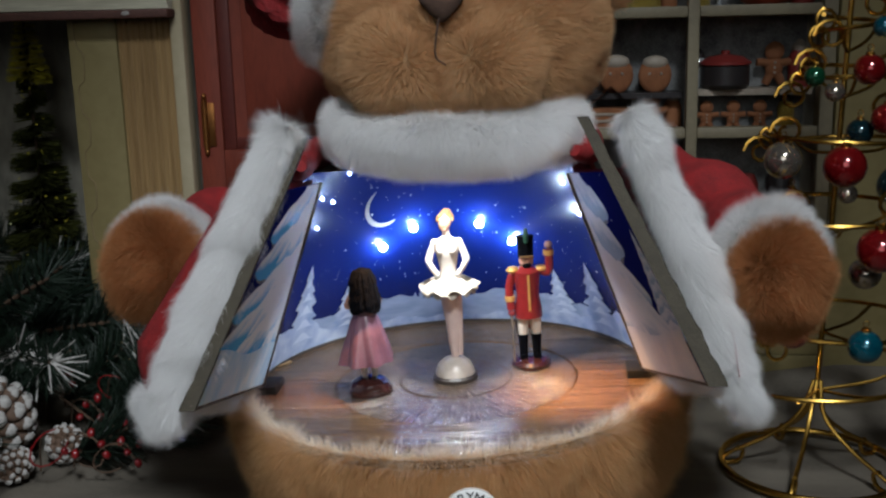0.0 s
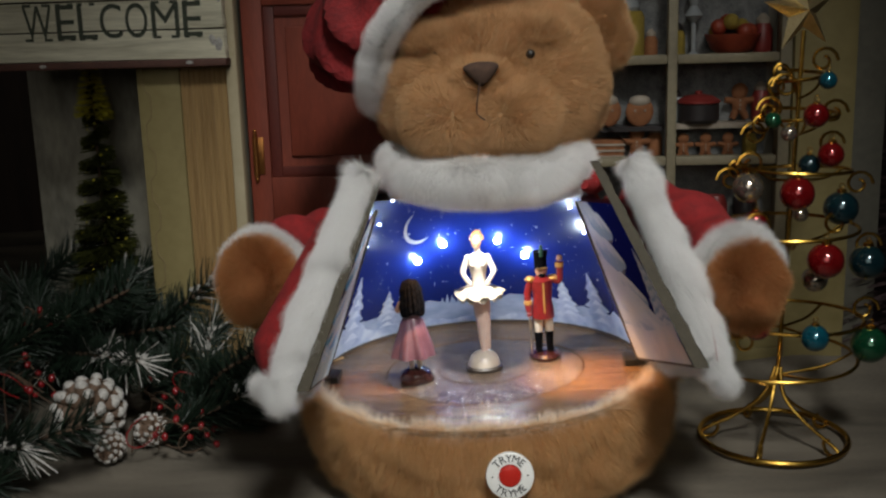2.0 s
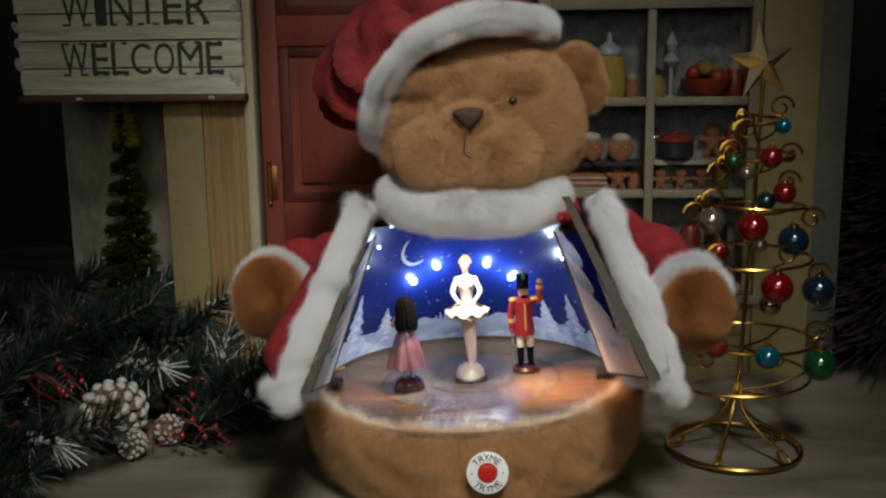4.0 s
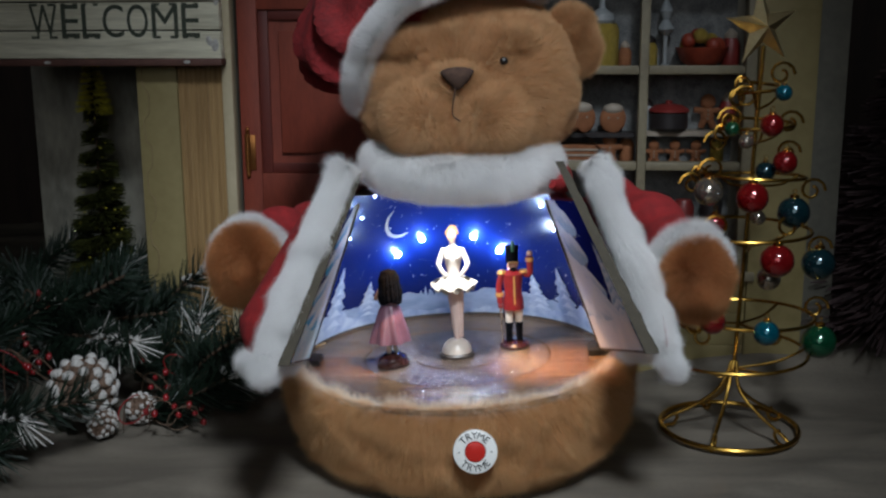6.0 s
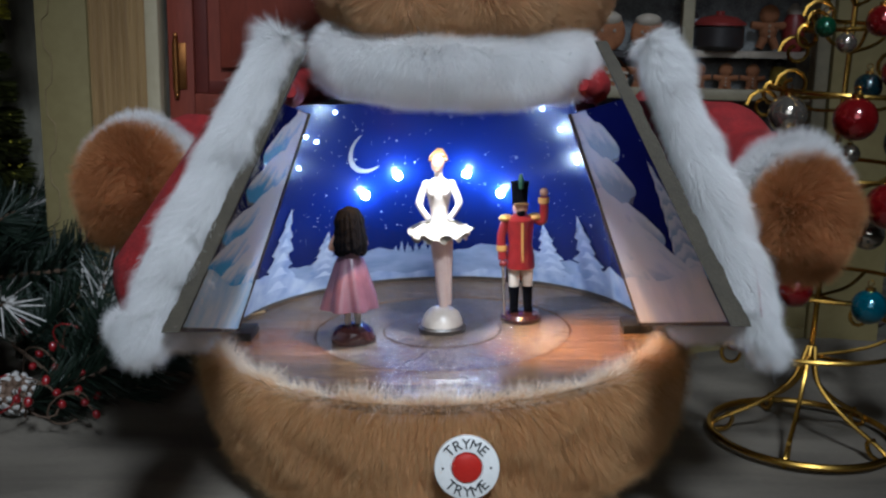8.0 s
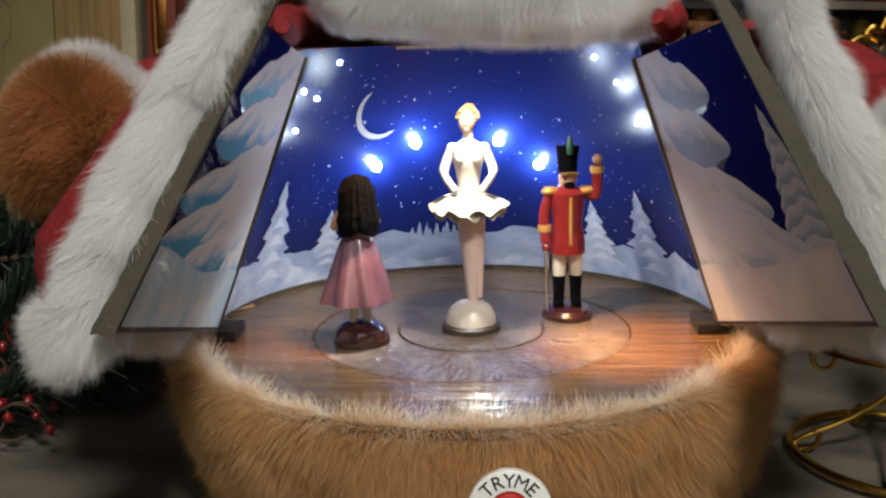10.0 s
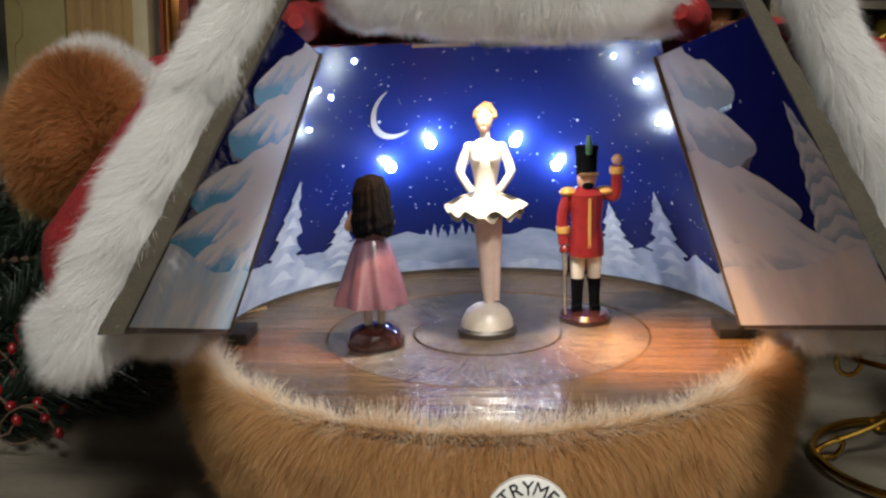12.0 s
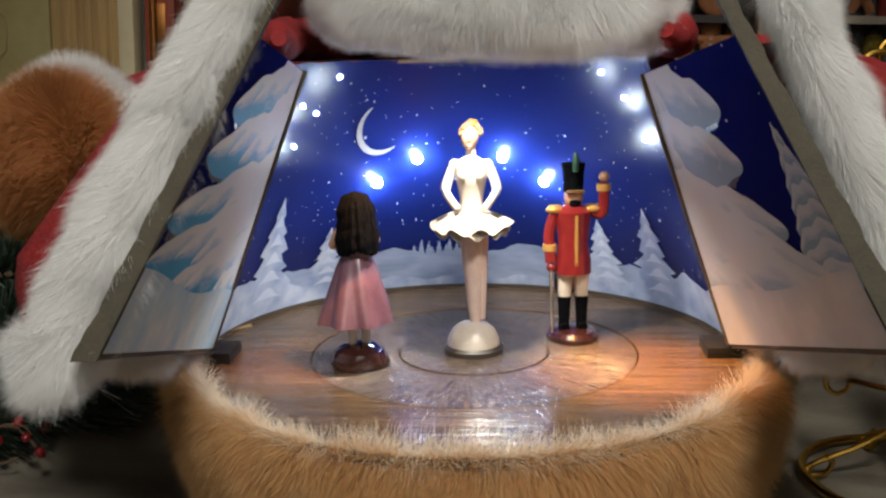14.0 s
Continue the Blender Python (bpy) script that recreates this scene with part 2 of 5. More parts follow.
# door paint darkened: the recess shade is put into the moulding's colour
DOOR_SHADE = surface("shaded_red_moulding", (0.12, 0.021, 0.012), (0.08, 0.013, 0.009), 0.6, scale=30)
CREAM = surface("cream_paint", (0.29, 0.235, 0.100), (0.21, 0.165, 0.062), 0.65, scale=14, detail_scale=120, bump=0.1)
RIBBED = surface("ribbed_wood", (0.38, 0.245, 0.10), (0.24, 0.145, 0.055), 0.6, scale=30, stretch=(9, 1, 0.4), detail_scale=80, bump=0.4)
PALE = surface("pale_trim", (0.50, 0.43, 0.28), (0.42, 0.35, 0.22), 0.65, scale=20)
FRAME = surface("window_paint", (0.25, 0.215, 0.135), (0.18, 0.15, 0.095), 0.6, scale=25, detail_scale=200, bump=0.1)
SLATE = surface("slate_board", (0.42, 0.39, 0.31), (0.17, 0.16, 0.13), 0.7, scale=18, stretch=(1, 1, 0.4), bump=0.2)
DARK_WOOD = surface("dark_wood", (0.045, 0.026, 0.018), (0.022, 0.013, 0.010), 0.6, scale=10, stretch=(5, 5, 0.5), bump=0.2)
BRASS = surface("brass", (0.45, 0.20, 0.06), (0.3, 0.12, 0.035), 0.4, 1.0, scale=120)
SIGN_WOOD = surface("weathered_sign", (0.78, 0.74, 0.57), (0.42, 0.39, 0.28), 0.8, scale=24, stretch=(0.5, 1, 7), detail_scale=110, bump=0.6, spread=0.5)
SIGN_EDGE = surface("brown_sign_edge", (0.12, 0.05, 0.035), (0.07, 0.03, 0.022), 0.7, scale=60)
SIGN_INK = surface("dark_green_letters", (0.035, 0.045, 0.03), (0.06, 0.065, 0.045), 0.8, scale=150)
SIGN_GAP = surface("dark_gap", (0.015, 0.012, 0.01), None, 0.9, scale=80)
SNOW = surface("flocked_snow", (0.62, 0.60, 0.57), (0.30, 0.28, 0.25), 0.9, scale=300, bump=0.5)
NEEDLE = surface("pine_needles", (0.011, 0.024, 0.012), (0.006, 0.013, 0.007), 0.55, scale=60, island=True, spread=0.8)
TINSEL = surface("olive_tinsel", (0.115, 0.120, 0.028), (0.045, 0.052, 0.014), 0.35, 0.4, scale=60, island=True, spread=0.8)
TINSEL_GOLD = surface("gold_tinsel", (0.85, 0.78, 0.08), (0.60, 0.52, 0.05), 0.35, 0.2, scale=60, island=True, spread=0.8)
DARK_FIR = surface("dark_plum_fir", (0.07, 0.042, 0.042), (0.035, 0.024, 0.024), 0.6, scale=60, island=True, spread=0.8)
BARK = surface("twig", (0.10, 0.06, 0.035), (0.06, 0.035, 0.02), 0.8, scale=120)
BERRY = surface("red_berry", (0.26, 0.010, 0.013), (0.13, 0.005, 0.007), 0.3, scale=80, coat=0.5)
CONE_SCALE = surface("pine_cone_scale", (0.16, 0.10, 0.065), (0.09, 0.055, 0.035), 0.75, scale=200)
PLASTIC_WHITE = surface("white_plastic", (0.78, 0.77, 0.74), (0.70, 0.69, 0.66), 0.35, scale=90)
PLASTIC_RED = surface("red_plastic", (0.45, 0.02, 0.012), (0.36, 0.014, 0.01), 0.3, scale=90)
INK = surface("black_ink", (0.02, 0.02, 0.022), None, 0.6, scale=90)
WALL_PAINT = surface("room_paint", (0.30, 0.27, 0.23), (0.25, 0.22, 0.19), 0.8, scale=3)
PORCELAIN = surface("ivory_resin", (0.52, 0.45, 0.38), (0.42, 0.35, 0.29), 0.35, scale=150)
TUTU = surface("cream_resin", (0.52, 0.45, 0.36), (0.34, 0.28, 0.20), 0.45, scale=250, bump=0.6)
SKIN_RESIN = surface("peach_resin", (0.40, 0.22, 0.14), (0.32, 0.165, 0.10), 0.4, scale=150)
LEG_RESIN = surface("pink_tights", (0.62, 0.48, 0.42), (0.52, 0.38, 0.33), 0.4, scale=150)
HAIR_GOLD = surface("blond_resin", (0.24, 0.11, 0.03), (0.10, 0.045, 0.012), 0.4, scale=260, bump=0.6)
PINK_RESIN = surface("pink_resin", (0.145, 0.066, 0.090), (0.095, 0.042, 0.060), 0.35, scale=160, coat=0.3)
HAIR_BLACK = surface("black_resin", (0.0018, 0.0020, 0.0032), (0.0035, 0.0035, 0.0045), 0.75, scale=260, bump=0.6)
HAIR_BLACK.node_tree.nodes["Principled BSDF"].inputs["Specular IOR Level"].default_value = 0.03
BASE_BROWN = surface("brown_resin", (0.042, 0.013, 0.010), (0.025, 0.008, 0.007), 0.2, scale=160, coat=0.6)
COAT_RED = surface("red_resin", (0.20, 0.013, 0.012), (0.13, 0.008, 0.008), 0.3, scale=160, coat=0.4)
TROUSER = surface("white_resin", (0.60, 0.52, 0.43), (0.46, 0.39, 0.31), 0.35, scale=160)
GOLD_RESIN = surface("gold_resin", (0.70, 0.40, 0.12), (0.5, 0.26, 0.06), 0.35, 0.5, scale=200)
PLUME = surface("green_resin", (0.03, 0.09, 0.045), (0.02, 0.05, 0.03), 0.35, scale=200)

# ---- building blocks ----


def part(name, mesh, material, parent=None, label="", smooth=True):
    """One mesh object; parent None makes it a thing of its own."""
    if isinstance(mesh, bmesh.types.BMesh):
        bm, mesh = mesh, bpy.data.meshes.new(name)
        bmesh.ops.recalc_face_normals(bm, faces=bm.faces)
        bm.to_mesh(mesh)
        bm.free()
        if smooth:
            mesh.shade_smooth()
            mesh.set_sharp_from_angle(angle=radians(35))
    for m in material if isinstance(material, (list, tuple)) else (material,):
        mesh.materials.append(m)
    ob = new(name, mesh)
    ob.parent = parent
    if label:
        ob["label"] = label
    return ob


def thing(name, label, category, place=None, group="", kind=""):
    ob = new(name)
    ob.empty_display_size = 0.01
    ob.matrix_world = place or Matrix()
    return tagged(ob, label, category, group, kind)


def box(bm, x0, x1, y0, y1, z0, z1, bevel=0.0, index=0):
    made = bmesh.ops.create_cube(bm, size=1)["verts"]
    for v in made:
        v.co = Vector(((x0 + x1) / 2 + v.co.x * (x1 - x0), (y0 + y1) / 2 + v.co.y * (y1 - y0), (z0 + z1) / 2 + v.co.z * (z1 - z0)))
    faces = {f for v in made for f in v.link_faces}
    for f in faces:
        f.material_index = index
    if bevel:
        bmesh.ops.bevel(bm, geom=list({e for v in made for e in v.link_edges}), offset=bevel, segments=2, affect="EDGES", profile=0.5)
    return bm


def boxes(*rows, bevel=0.0):
    bm = bmesh.new()
    for r in rows:
        box(bm, *r, bevel=bevel)
    return bm


def lathe(bm, profile, place=(0, 0, 0), steps=28, index=0, wave=None, axis=None):
    """A turned form from (radius, height) pairs. wave(angle, i) scales the radius."""
    rings = []
    m = axis or Matrix.Translation(place)
    for i, (r, z) in enumerate(profile):
        rings.append([bm.verts.new(m @ Vector((r * math.cos(a) * (wave(a, i) if wave else 1), r * math.sin(a) * (wave(a, i) if wave else 1), z)))
                      for a in (math.tau * k / steps for k in range(steps))])
    for p, q in zip(rings, rings[1:]):
        for k in range(steps):
            bm.faces.new((p[k], p[(k + 1) % steps], q[(k + 1) % steps], q[k])).material_index = index
    for ring in (rings[0], rings[-1]):
        bm.faces.new(ring).material_index = index
    return bm


def ball(bm, place, radii, index=0, detail=2, turn=None):
    radii = radii if isinstance(radii, (tuple, list)) else (radii,) * 3
    m = Matrix.Translation(place) @ (turn or Matrix()) @ Matrix.Diagonal((*radii, 1))
    made = bmesh.ops.create_icosphere(bm, subdivisions=detail, radius=1, matrix=m)["verts"]
    for f in {f for v in made for f in v.link_faces}:
        f.material_index = index
    return bm


def tube(bm, points, radius, sides=8, closed=False, index=0, caps=True):
    """A round bar along points; radius may be one number or one for each point."""
    pts = [Vector(p) for p in points]
    n = len(pts)
    rad = radius if isinstance(radius, (list, tuple)) else [radius] * n
    rings, side = [], None
    for i, p in enumerate(pts):
        a, b = (pts[i - 1], pts[(i + 1) % n]) if closed else (pts[max(i - 1, 0)], pts[min(i + 1, n - 1)])
        way = (b - a).normalized()
        if side is None:
            side = way.orthogonal().normalized()
        side = (side - way * side.dot(way)).normalized()
        other = way.cross(side)
        rings.append([bm.verts.new(p + rad[i] * (math.cos(t) * side + math.sin(t) * other)) for t in (math.tau * k / sides for k in range(sides))])
    for i in range(n if closed else n - 1):
        p, q = rings[i], rings[(i + 1) % n]
        for k in range(sides):
            bm.faces.new((p[k], p[(k + 1) % sides], q[(k + 1) % sides], q[k])).material_index = index
    if caps and not closed:
        for ring in (rings[0], rings[-1]):
            bm.faces.new(ring).material_index = index
    return bm


def spline(points, steps=8, closed=False):
    """A smooth curve through points."""
    p = [Vector(q) for q in points]
    n, out = len(p), []
    for i in range(n if closed else n - 1):
        a, b, c, d = (p[(i - 1) % n], p[i], p[(i + 1) % n], p[(i + 2) % n]) if closed else (p[max(i - 1, 0)], p[i], p[i + 1], p[min(i + 2, n - 1)])
        for k in range(steps):
            t = k / steps
            out.append(0.5 * (2 * b + (c - a) * t + (2 * a - 5 * b + 4 * c - d) * t * t + (3 * b - a - 3 * c + d) * t ** 3))
    return out if closed else out + [p[-1]]


def sheet(f, nu, nv, closed=False):
    """A grid surface from f(u, v), as bmesh."""
    bm = bmesh.new()
    uv = bm.loops.layers.uv.new("UVMap")
    wide = nu if closed else nu - 1
    rows = [[bm.verts.new(f(i / wide, j / (nv - 1))) for i in range(nu)] for j in range(nv)]
    for j in range(nv - 1):
        for i in range(wide):
            face = bm.faces.new((rows[j][i], rows[j][(i + 1) % nu], rows[j + 1][(i + 1) % nu], rows[j + 1][i]))
            for loop, (p, q) in zip(face.loops, ((i, j), (i + 1, j), (i + 1, j + 1), (i, j + 1))):
                loop[uv].uv = (p / wide, q / (nv - 1))
    return bm


def furry(name, bm, count, length, width, material, parent=None, label="", comb=(0, 0, -1), lay=0.5, mess=0.35, seed=1, keep=None, fine=False):
    """A plush part: its skin and, grown from it, fine tapered strands that lie along comb. keep(points) thins them out."""
    rng = np.random.default_rng(seed)
    bmesh.ops.recalc_face_normals(bm, faces=bm.faces)
    bmesh.ops.triangulate(bm, faces=bm.faces)
    bm.verts.ensure_lookup_table()
    bm.normal_update()
    bm.verts.index_update()
    v = np.array([x.co[:] for x in bm.verts])
    vn = np.array([x.normal[:] for x in bm.verts])
    tri = np.array([[x.index for x in f.verts] for f in bm.faces])
    bm.free()
    a, b, c = v[tri[:, 0]], v[tri[:, 1]], v[tri[:, 2]]
    area = np.linalg.norm(np.cross(b - a, c - a), axis=1)
    pick = rng.choice(len(tri), count, p=area / area.sum())
    u, w = rng.random(count), rng.random(count)
    over = u + w > 1
    u[over], w[over] = 1 - u[over], 1 - w[over]
    t = tri[pick]
    root = v[t[:, 0]] * (1 - u - w)[:, None] + v[t[:, 1]] * u[:, None] + v[t[:, 2]] * w[:, None]
    nrm = vn[t[:, 0]] * (1 - u - w)[:, None] + vn[t[:, 1]] * u[:, None] + vn[t[:, 2]] * w[:, None]
    if keep is not None:
        ok = keep(root)
        root, nrm = root[ok], nrm[ok]
        count = len(root)
    unit = lambda q: q / np.maximum(np.linalg.norm(q, axis=1, keepdims=True), 1e-9)
    nrm = unit(nrm)
    way = comb(root) if callable(comb) else np.tile(np.array(comb, float), (count, 1))
    way = unit(way - nrm * (way * nrm).sum(1)[:, None] + 1e-6)
    q = root * 160.0
    drift = np.stack([np.sin(q[:, 1] * 1.3 + 2 * np.sin(q[:, 2])), np.sin(q[:, 2] * 1.1 + 2 * np.sin(q[:, 0])), np.sin(q[:, 0] * 1.2 + 2 * np.sin(q[:, 1]))], 1)
    first = unit(nrm * (1 - lay) + way * lay + drift * mess * 0.4 + rng.normal(size=(count, 3)) * mess * 0.45)
    second = unit(first + way * 0.45 * lay + rng.normal(size=(count, 3)) * mess * 0.4)
    size = (length * (0.6 + 0.6 * rng.random(count)) * (1 + 0.2 * drift[:, 0]))[:, None]
    across = unit(np.cross(first, rng.normal(size=(count, 3)))) * width / 2
    mid = root + first * size * 0.5
    tip = mid + second * size * 0.5
    pts = np.stack([root - across, root + across, mid + across * 0.75, mid - across * 0.75, tip], 1).reshape(-1, 3)
    each = 5
    if fine:
        each = 3
        pts = np.stack([root - across, root + across, tip], 1).reshape(-1, 3)
    k, base = len(v), len(v) + each * np.arange(count)
    mesh = bpy.data.meshes.new(name)
    mesh.vertices.add(k + len(pts))
    mesh.vertices.foreach_set("co", np.concatenate([v, pts]).astype(np.float32).ravel())
    strand = np.stack([base, base + 1, base + 2] if fine else [base, base + 1, base + 2, base + 3, base + 3, base + 2, base + 4], 1)
    loops = np.concatenate([tri.ravel(), strand.ravel()])
    mesh.loops.add(len(loops))
    mesh.loops.foreach_set("vertex_index", loops.astype(np.int32))
    sizes = np.concatenate([np.full(len(tri), 3), np.tile([3] if fine else [4, 3], count)])
    mesh.polygons.add(len(sizes))
    mesh.polygons.foreach_set("loop_start", (np.cumsum(sizes) - sizes).astype(np.int32))
    mesh.update(calc_edges=True)
    return part(name, mesh, material, parent, label)


def rounded(place, radii, turn=None, detail=4, shape=None):
    bm = bmesh.new()
    bmesh.ops.create_icosphere(bm, subdivisions=detail, radius=1)
    for v in bm.verts:
        if shape:
            v.co = shape(v.co)
        v.co = Vector(place) + (turn or Matrix.Identity(3)) @ Vector((v.co.x * radii[0], v.co.y * radii[1], v.co.z * radii[2]))
    return bm


# ---- the table and the room round it ----


def cloth_height(x, y):
    ridge = 0.005 * math.sin(9 * x + 30 * y + 2 * math.sin(14 * x)) + 0.0045 * (1 - abs(math.sin(24 * y - 13 * x + math.sin(9 * x)))) ** 4 + 0.004 * (1 - abs(math.sin(17 * y + 15 * x))) ** 5
    near = min(1, max(0, (math.hypot(x, y) - 0.13) / 0.1)) * min(1, max(0, (math.hypot(x - 0.21, y - 0.05) - 0.05) / 0.06))
    rise = 0.024 * min(1, max(0, (y - 0.10) / 0.075)) ** 2 * min(1, max(0, (abs(x) - 0.16) / 0.1))
    return ridge * near * 0.8 + rise - 0.001


tagged(part("table_cloth", sheet(lambda u, v: (-1.3 + 2.6 * u, -0.75 + 1.55 * v, cloth_height(-1.3 + 2.6 * u, -0.75 + 1.55 * v)), 260, 200), CLOTH),
       "rumpled grey-beige cloth spread over the table top", "tablecloth", kind="structure")
tagged(part("table_top", boxes((-1.28, 1.28, -0.74, 0.79, -0.045, -0.014), (-1.2, -1.12, -0.66, -0.58, -0.75, -0.045), (1.12, 1.2, -0.66, -0.58, -0.75, -0.045), (-1.2, -1.12, 0.6, 0.68, -0.75, -0.045), (1.12, 1.2, 0.6, 0.68, -0.75, -0.045)), DARK_WOOD),
       "plain dark wooden table under the cloth", "table", kind="structure")
tagged(part("floor", boxes((-2, 2, -2.4, 1.2, -0.8, -0.75)), DARK_WOOD), "dark wooden room floor", "floor", kind="structure")
tagged(part("ceiling", boxes((-2, 2, -2.4, 1.2, 1.65, 1.7)), WALL_PAINT), "plain painted ceiling", "ceiling", kind="structure")
tagged(part("wall_north", boxes((-2, 2, 0.8, 0.85, -0.75, 1.65)), DARK_WOOD), "dark wooden wall behind the display", "wall", kind="structure")
tagged(part("wall_south", boxes((-2, 2, -2.4, -2.35, -0.75, 1.65)), WALL_PAINT), "plain painted room wall", "wall", kind="structure")
tagged(part("wall_west", boxes((-2, -1.95, -2.35, 0.8, -0.75, 1.65)), WALL_PAINT), "plain painted room wall", "wall", kind="structure")
tagged(part("wall_east", boxes((1.95, 2, -2.35, 0.8, -0.75, 1.65)), WALL_PAINT), "plain painted room wall", "wall", kind="structure")

# ---- the plush bear with its stage ----
bear = thing("teddy_bear", "tan plush teddy bear whose red coat opens on a lit stage", "teddy bear", TIP.copy())
CX, CY, Z0, Z1, R0, R1 = -0.003, 0.003, 0.075, 0.197, 0.114, 0.0735


def on_wall(deg, z, off=0.0):
    r = R0 + (R1 - R0) * (z - Z0) / (Z1 - Z0) - off
    return Vector((CX + r * math.cos(radians(deg)), CY + r * math.sin(radians(deg)), z))


# lower body: a bowl of fur round the stage floor
BOWL = [(0.045, 0.0), (0.083, 0.004), (0.104, 0.018), (0.112, 0.036), (0.115, 0.054), (0.1160, 0.064), (0.1145, 0.0722), (0.110, 0.0718)]


def bowl(u, v):
    k = v * (len(BOWL) - 1)
    i = min(int(k), len(BOWL) - 2)
    r, z = (BOWL[i][j] + (BOWL[i + 1][j] - BOWL[i][j]) * (k - i) for j in (0, 1))
    a = math.tau * u
    horn = max(0, math.cos(a)) ** 8 + max(0, -math.cos(a)) ** 8
    r *= 1 + 0.08 * horn
    return (r * math.cos(a), 0.001 + r * math.sin(a) * (1.0 if math.sin(a) < 0 else 0.9), z + (0.006 * horn if z > 0.05 else 0))


furry("lower_body", sheet(bowl, 96, 22, closed=True), 300000, 0.0125, 0.00026, FUR_BODY, bear, "long tan plush fur",
      comb=lambda p: np.stack([p[:, 0] * 2, p[:, 1] * 2, np.full(len(p), -0.13)], 1), lay=0.58, mess=0.42, seed=3, fine=True,
      keep=lambda p: (p[:, 1] < -0.004) | ((p[:, 2] < 0.05) & (p[:, 1] < 0.06)))
bm = bmesh.new()
tube(bm, [(0.1120 * math.cos(a) * (1 + 0.06 * abs(math.cos(a)) ** 8), 0.1115 * math.sin(a), 0.0742 + 0.006 * abs(math.cos(a)) ** 8) for a in (math.pi + math.pi * (k - 1) / 62 for k in range(65))], 0.0013, 6)
furry("rim_fringe", bm, 16000, 0.0088, 0.00024, FUR_PALE, bear, "pale wispy fringe of fur round the stage", comb=lambda q: np.stack([q[:, 0] * 9, q[:, 1] * 9, np.full(len(q), 0.3)], 1), lay=0.5, mess=0.7, seed=61, fine=True)
STAGE = Z0
part("stage_floor", lathe(bmesh.new(), [(0.0695, STAGE - 0.004), (0.0695, STAGE), (0.1165, STAGE), (0.1165, STAGE - 0.004)], (0, 0.002, 0), 96), STAGE_WOOD, bear, "glossy brown wood-grain stage floor")
part("turntable_ring", lathe(bmesh.new(), [(0.0322, STAGE - 0.004), (0.0322, STAGE + 0.0002), (0.0685, STAGE + 0.0002), (0.0685, STAGE - 0.004)], steps=96), TURN_WOOD, bear)
part("turntable", lathe(bmesh.new(), [(0.0312, STAGE - 0.004), (0.0312, STAGE + 0.0004), (0.0002, STAGE + 0.0004)], steps=64), TURN_WOOD, bear)
part("stage_underside", lathe(bmesh.new(), [(0.108, STAGE - 0.0075), (0.108, STAGE - 0.005), (0.0002, STAGE - 0.005)], steps=48), RIM_DARK, bear)
# near-black blocks stand in for the dark notch under each flap foot
for side, (x, y) in (("l", (-0.1085, -0.006)), ("r", (0.104, 0.002))):
    s = -1 if side == "l" else 1
    part("notch_block", boxes((x - 0.0075, x + 0.0075, y - 0.011, y + 0.008, STAGE - 0.001, STAGE + 0.0045), bevel=0.0004), NOTCH, bear, "black block in place of the dark notch under the flap")

# curved printed backdrop
part("backdrop", sheet(lambda u, v: on_wall(-6 + 197 * u, Z0 + (Z1 - Z0) * v), 90, 24), SKY, bear, "glossy card printed with a starry blue night sky")
part("backdrop_foot", sheet(lambda u, v: on_wall(-6 + 197 * u, Z0 + 0.0022 * v, 0.0006), 90, 2), CARD_EDGE, bear)


def hills(name, heights, off, material):
    """A band of printed snow between the floor and a wavy top; heights: (degrees, height) pairs."""
    d, h = [p[0] for p in heights], [p[1] for p in heights]

    def f(u, v):
        deg = d[0] + (d[-1] - d[0]) * u
        top = float(np.interp(deg, d, h)) + 0.0012 * math.sin(deg * 0.35) + 0.0006 * math.sin(deg * 0.9)
        return on_wall(deg, Z0 + 0.0015 + (top - Z0 - 0.0015) * v, off)
    return part(name, sheet(f, 100, 4), material, bear)


def printed_tree(name, deg, foot, top, half, off, material, tiers=6):
    """A printed snowy fir: tiers of boughs that narrow to the tip."""
    def f(u, v):
        k = v * tiers
        frac = k - int(k)
        w = half * (1 - v) ** 0.85 * (1.12 - 0.5 * frac) + 0.2 * (1 - v)
        w *= 1 + 0.12 * math.sin(17 * v + deg)
        return on_wall(deg + (2 * u - 1) * w, foot + (top - foot) * v, off)
    tree = part(name, sheet(f, 6, tiers * 6 + 1), material, bear)
    if tiers > 3:
        for k in range(tiers):
            low, high = (k + 0.42) / tiers, (k + 1.02) / tiers
            w = half * (1 - low) ** 0.85 * 0.72 + 0.15
            lean = w * 0.14

            def cap(u, v):
                arch = 1 - (2 * u - 1) ** 2
                h = low + (min(high, 0.99) - low) * (0.25 + 0.75 * arch) * v - 0.10 / tiers * (1 - arch)
                return on_wall(deg - lean + (2 * u - 1) * w * (1 - 0.45 * v), foot + (top - foot) * h, off + 0.0002)
            part("snow_cap", sheet(cap, 9, 4), SNOW_CAP, tree)
    return tree


hills("far_hill", [(-6, 0.093), (15, 0.095), (40, 0.094), (55, 0.097), (75, 0.1), (90, 0.096), (105, 0.097), (120, 0.1), (135, 0.097), (160, 0.094), (191, 0.094)], 0.0003, SNOW_FAR)
for k in range(9):
    printed_tree("far_tree", 93 + k * 1.7 + (k % 3) * 0.4, 0.095, 0.100 + 0.004 * ((k * 7) % 5) / 4, 0.9, 0.0004, SNOW_FAR, 3)
hills("near_hill", [(-6, 0.098), (15, 0.096), (22, 0.098), (40, 0.086), (60, 0.083), (90, 0.081), (120, 0.083), (140, 0.086), (158, 0.098), (165, 0.097), (191, 0.1)], 0.0005, SNOW_PRINT)
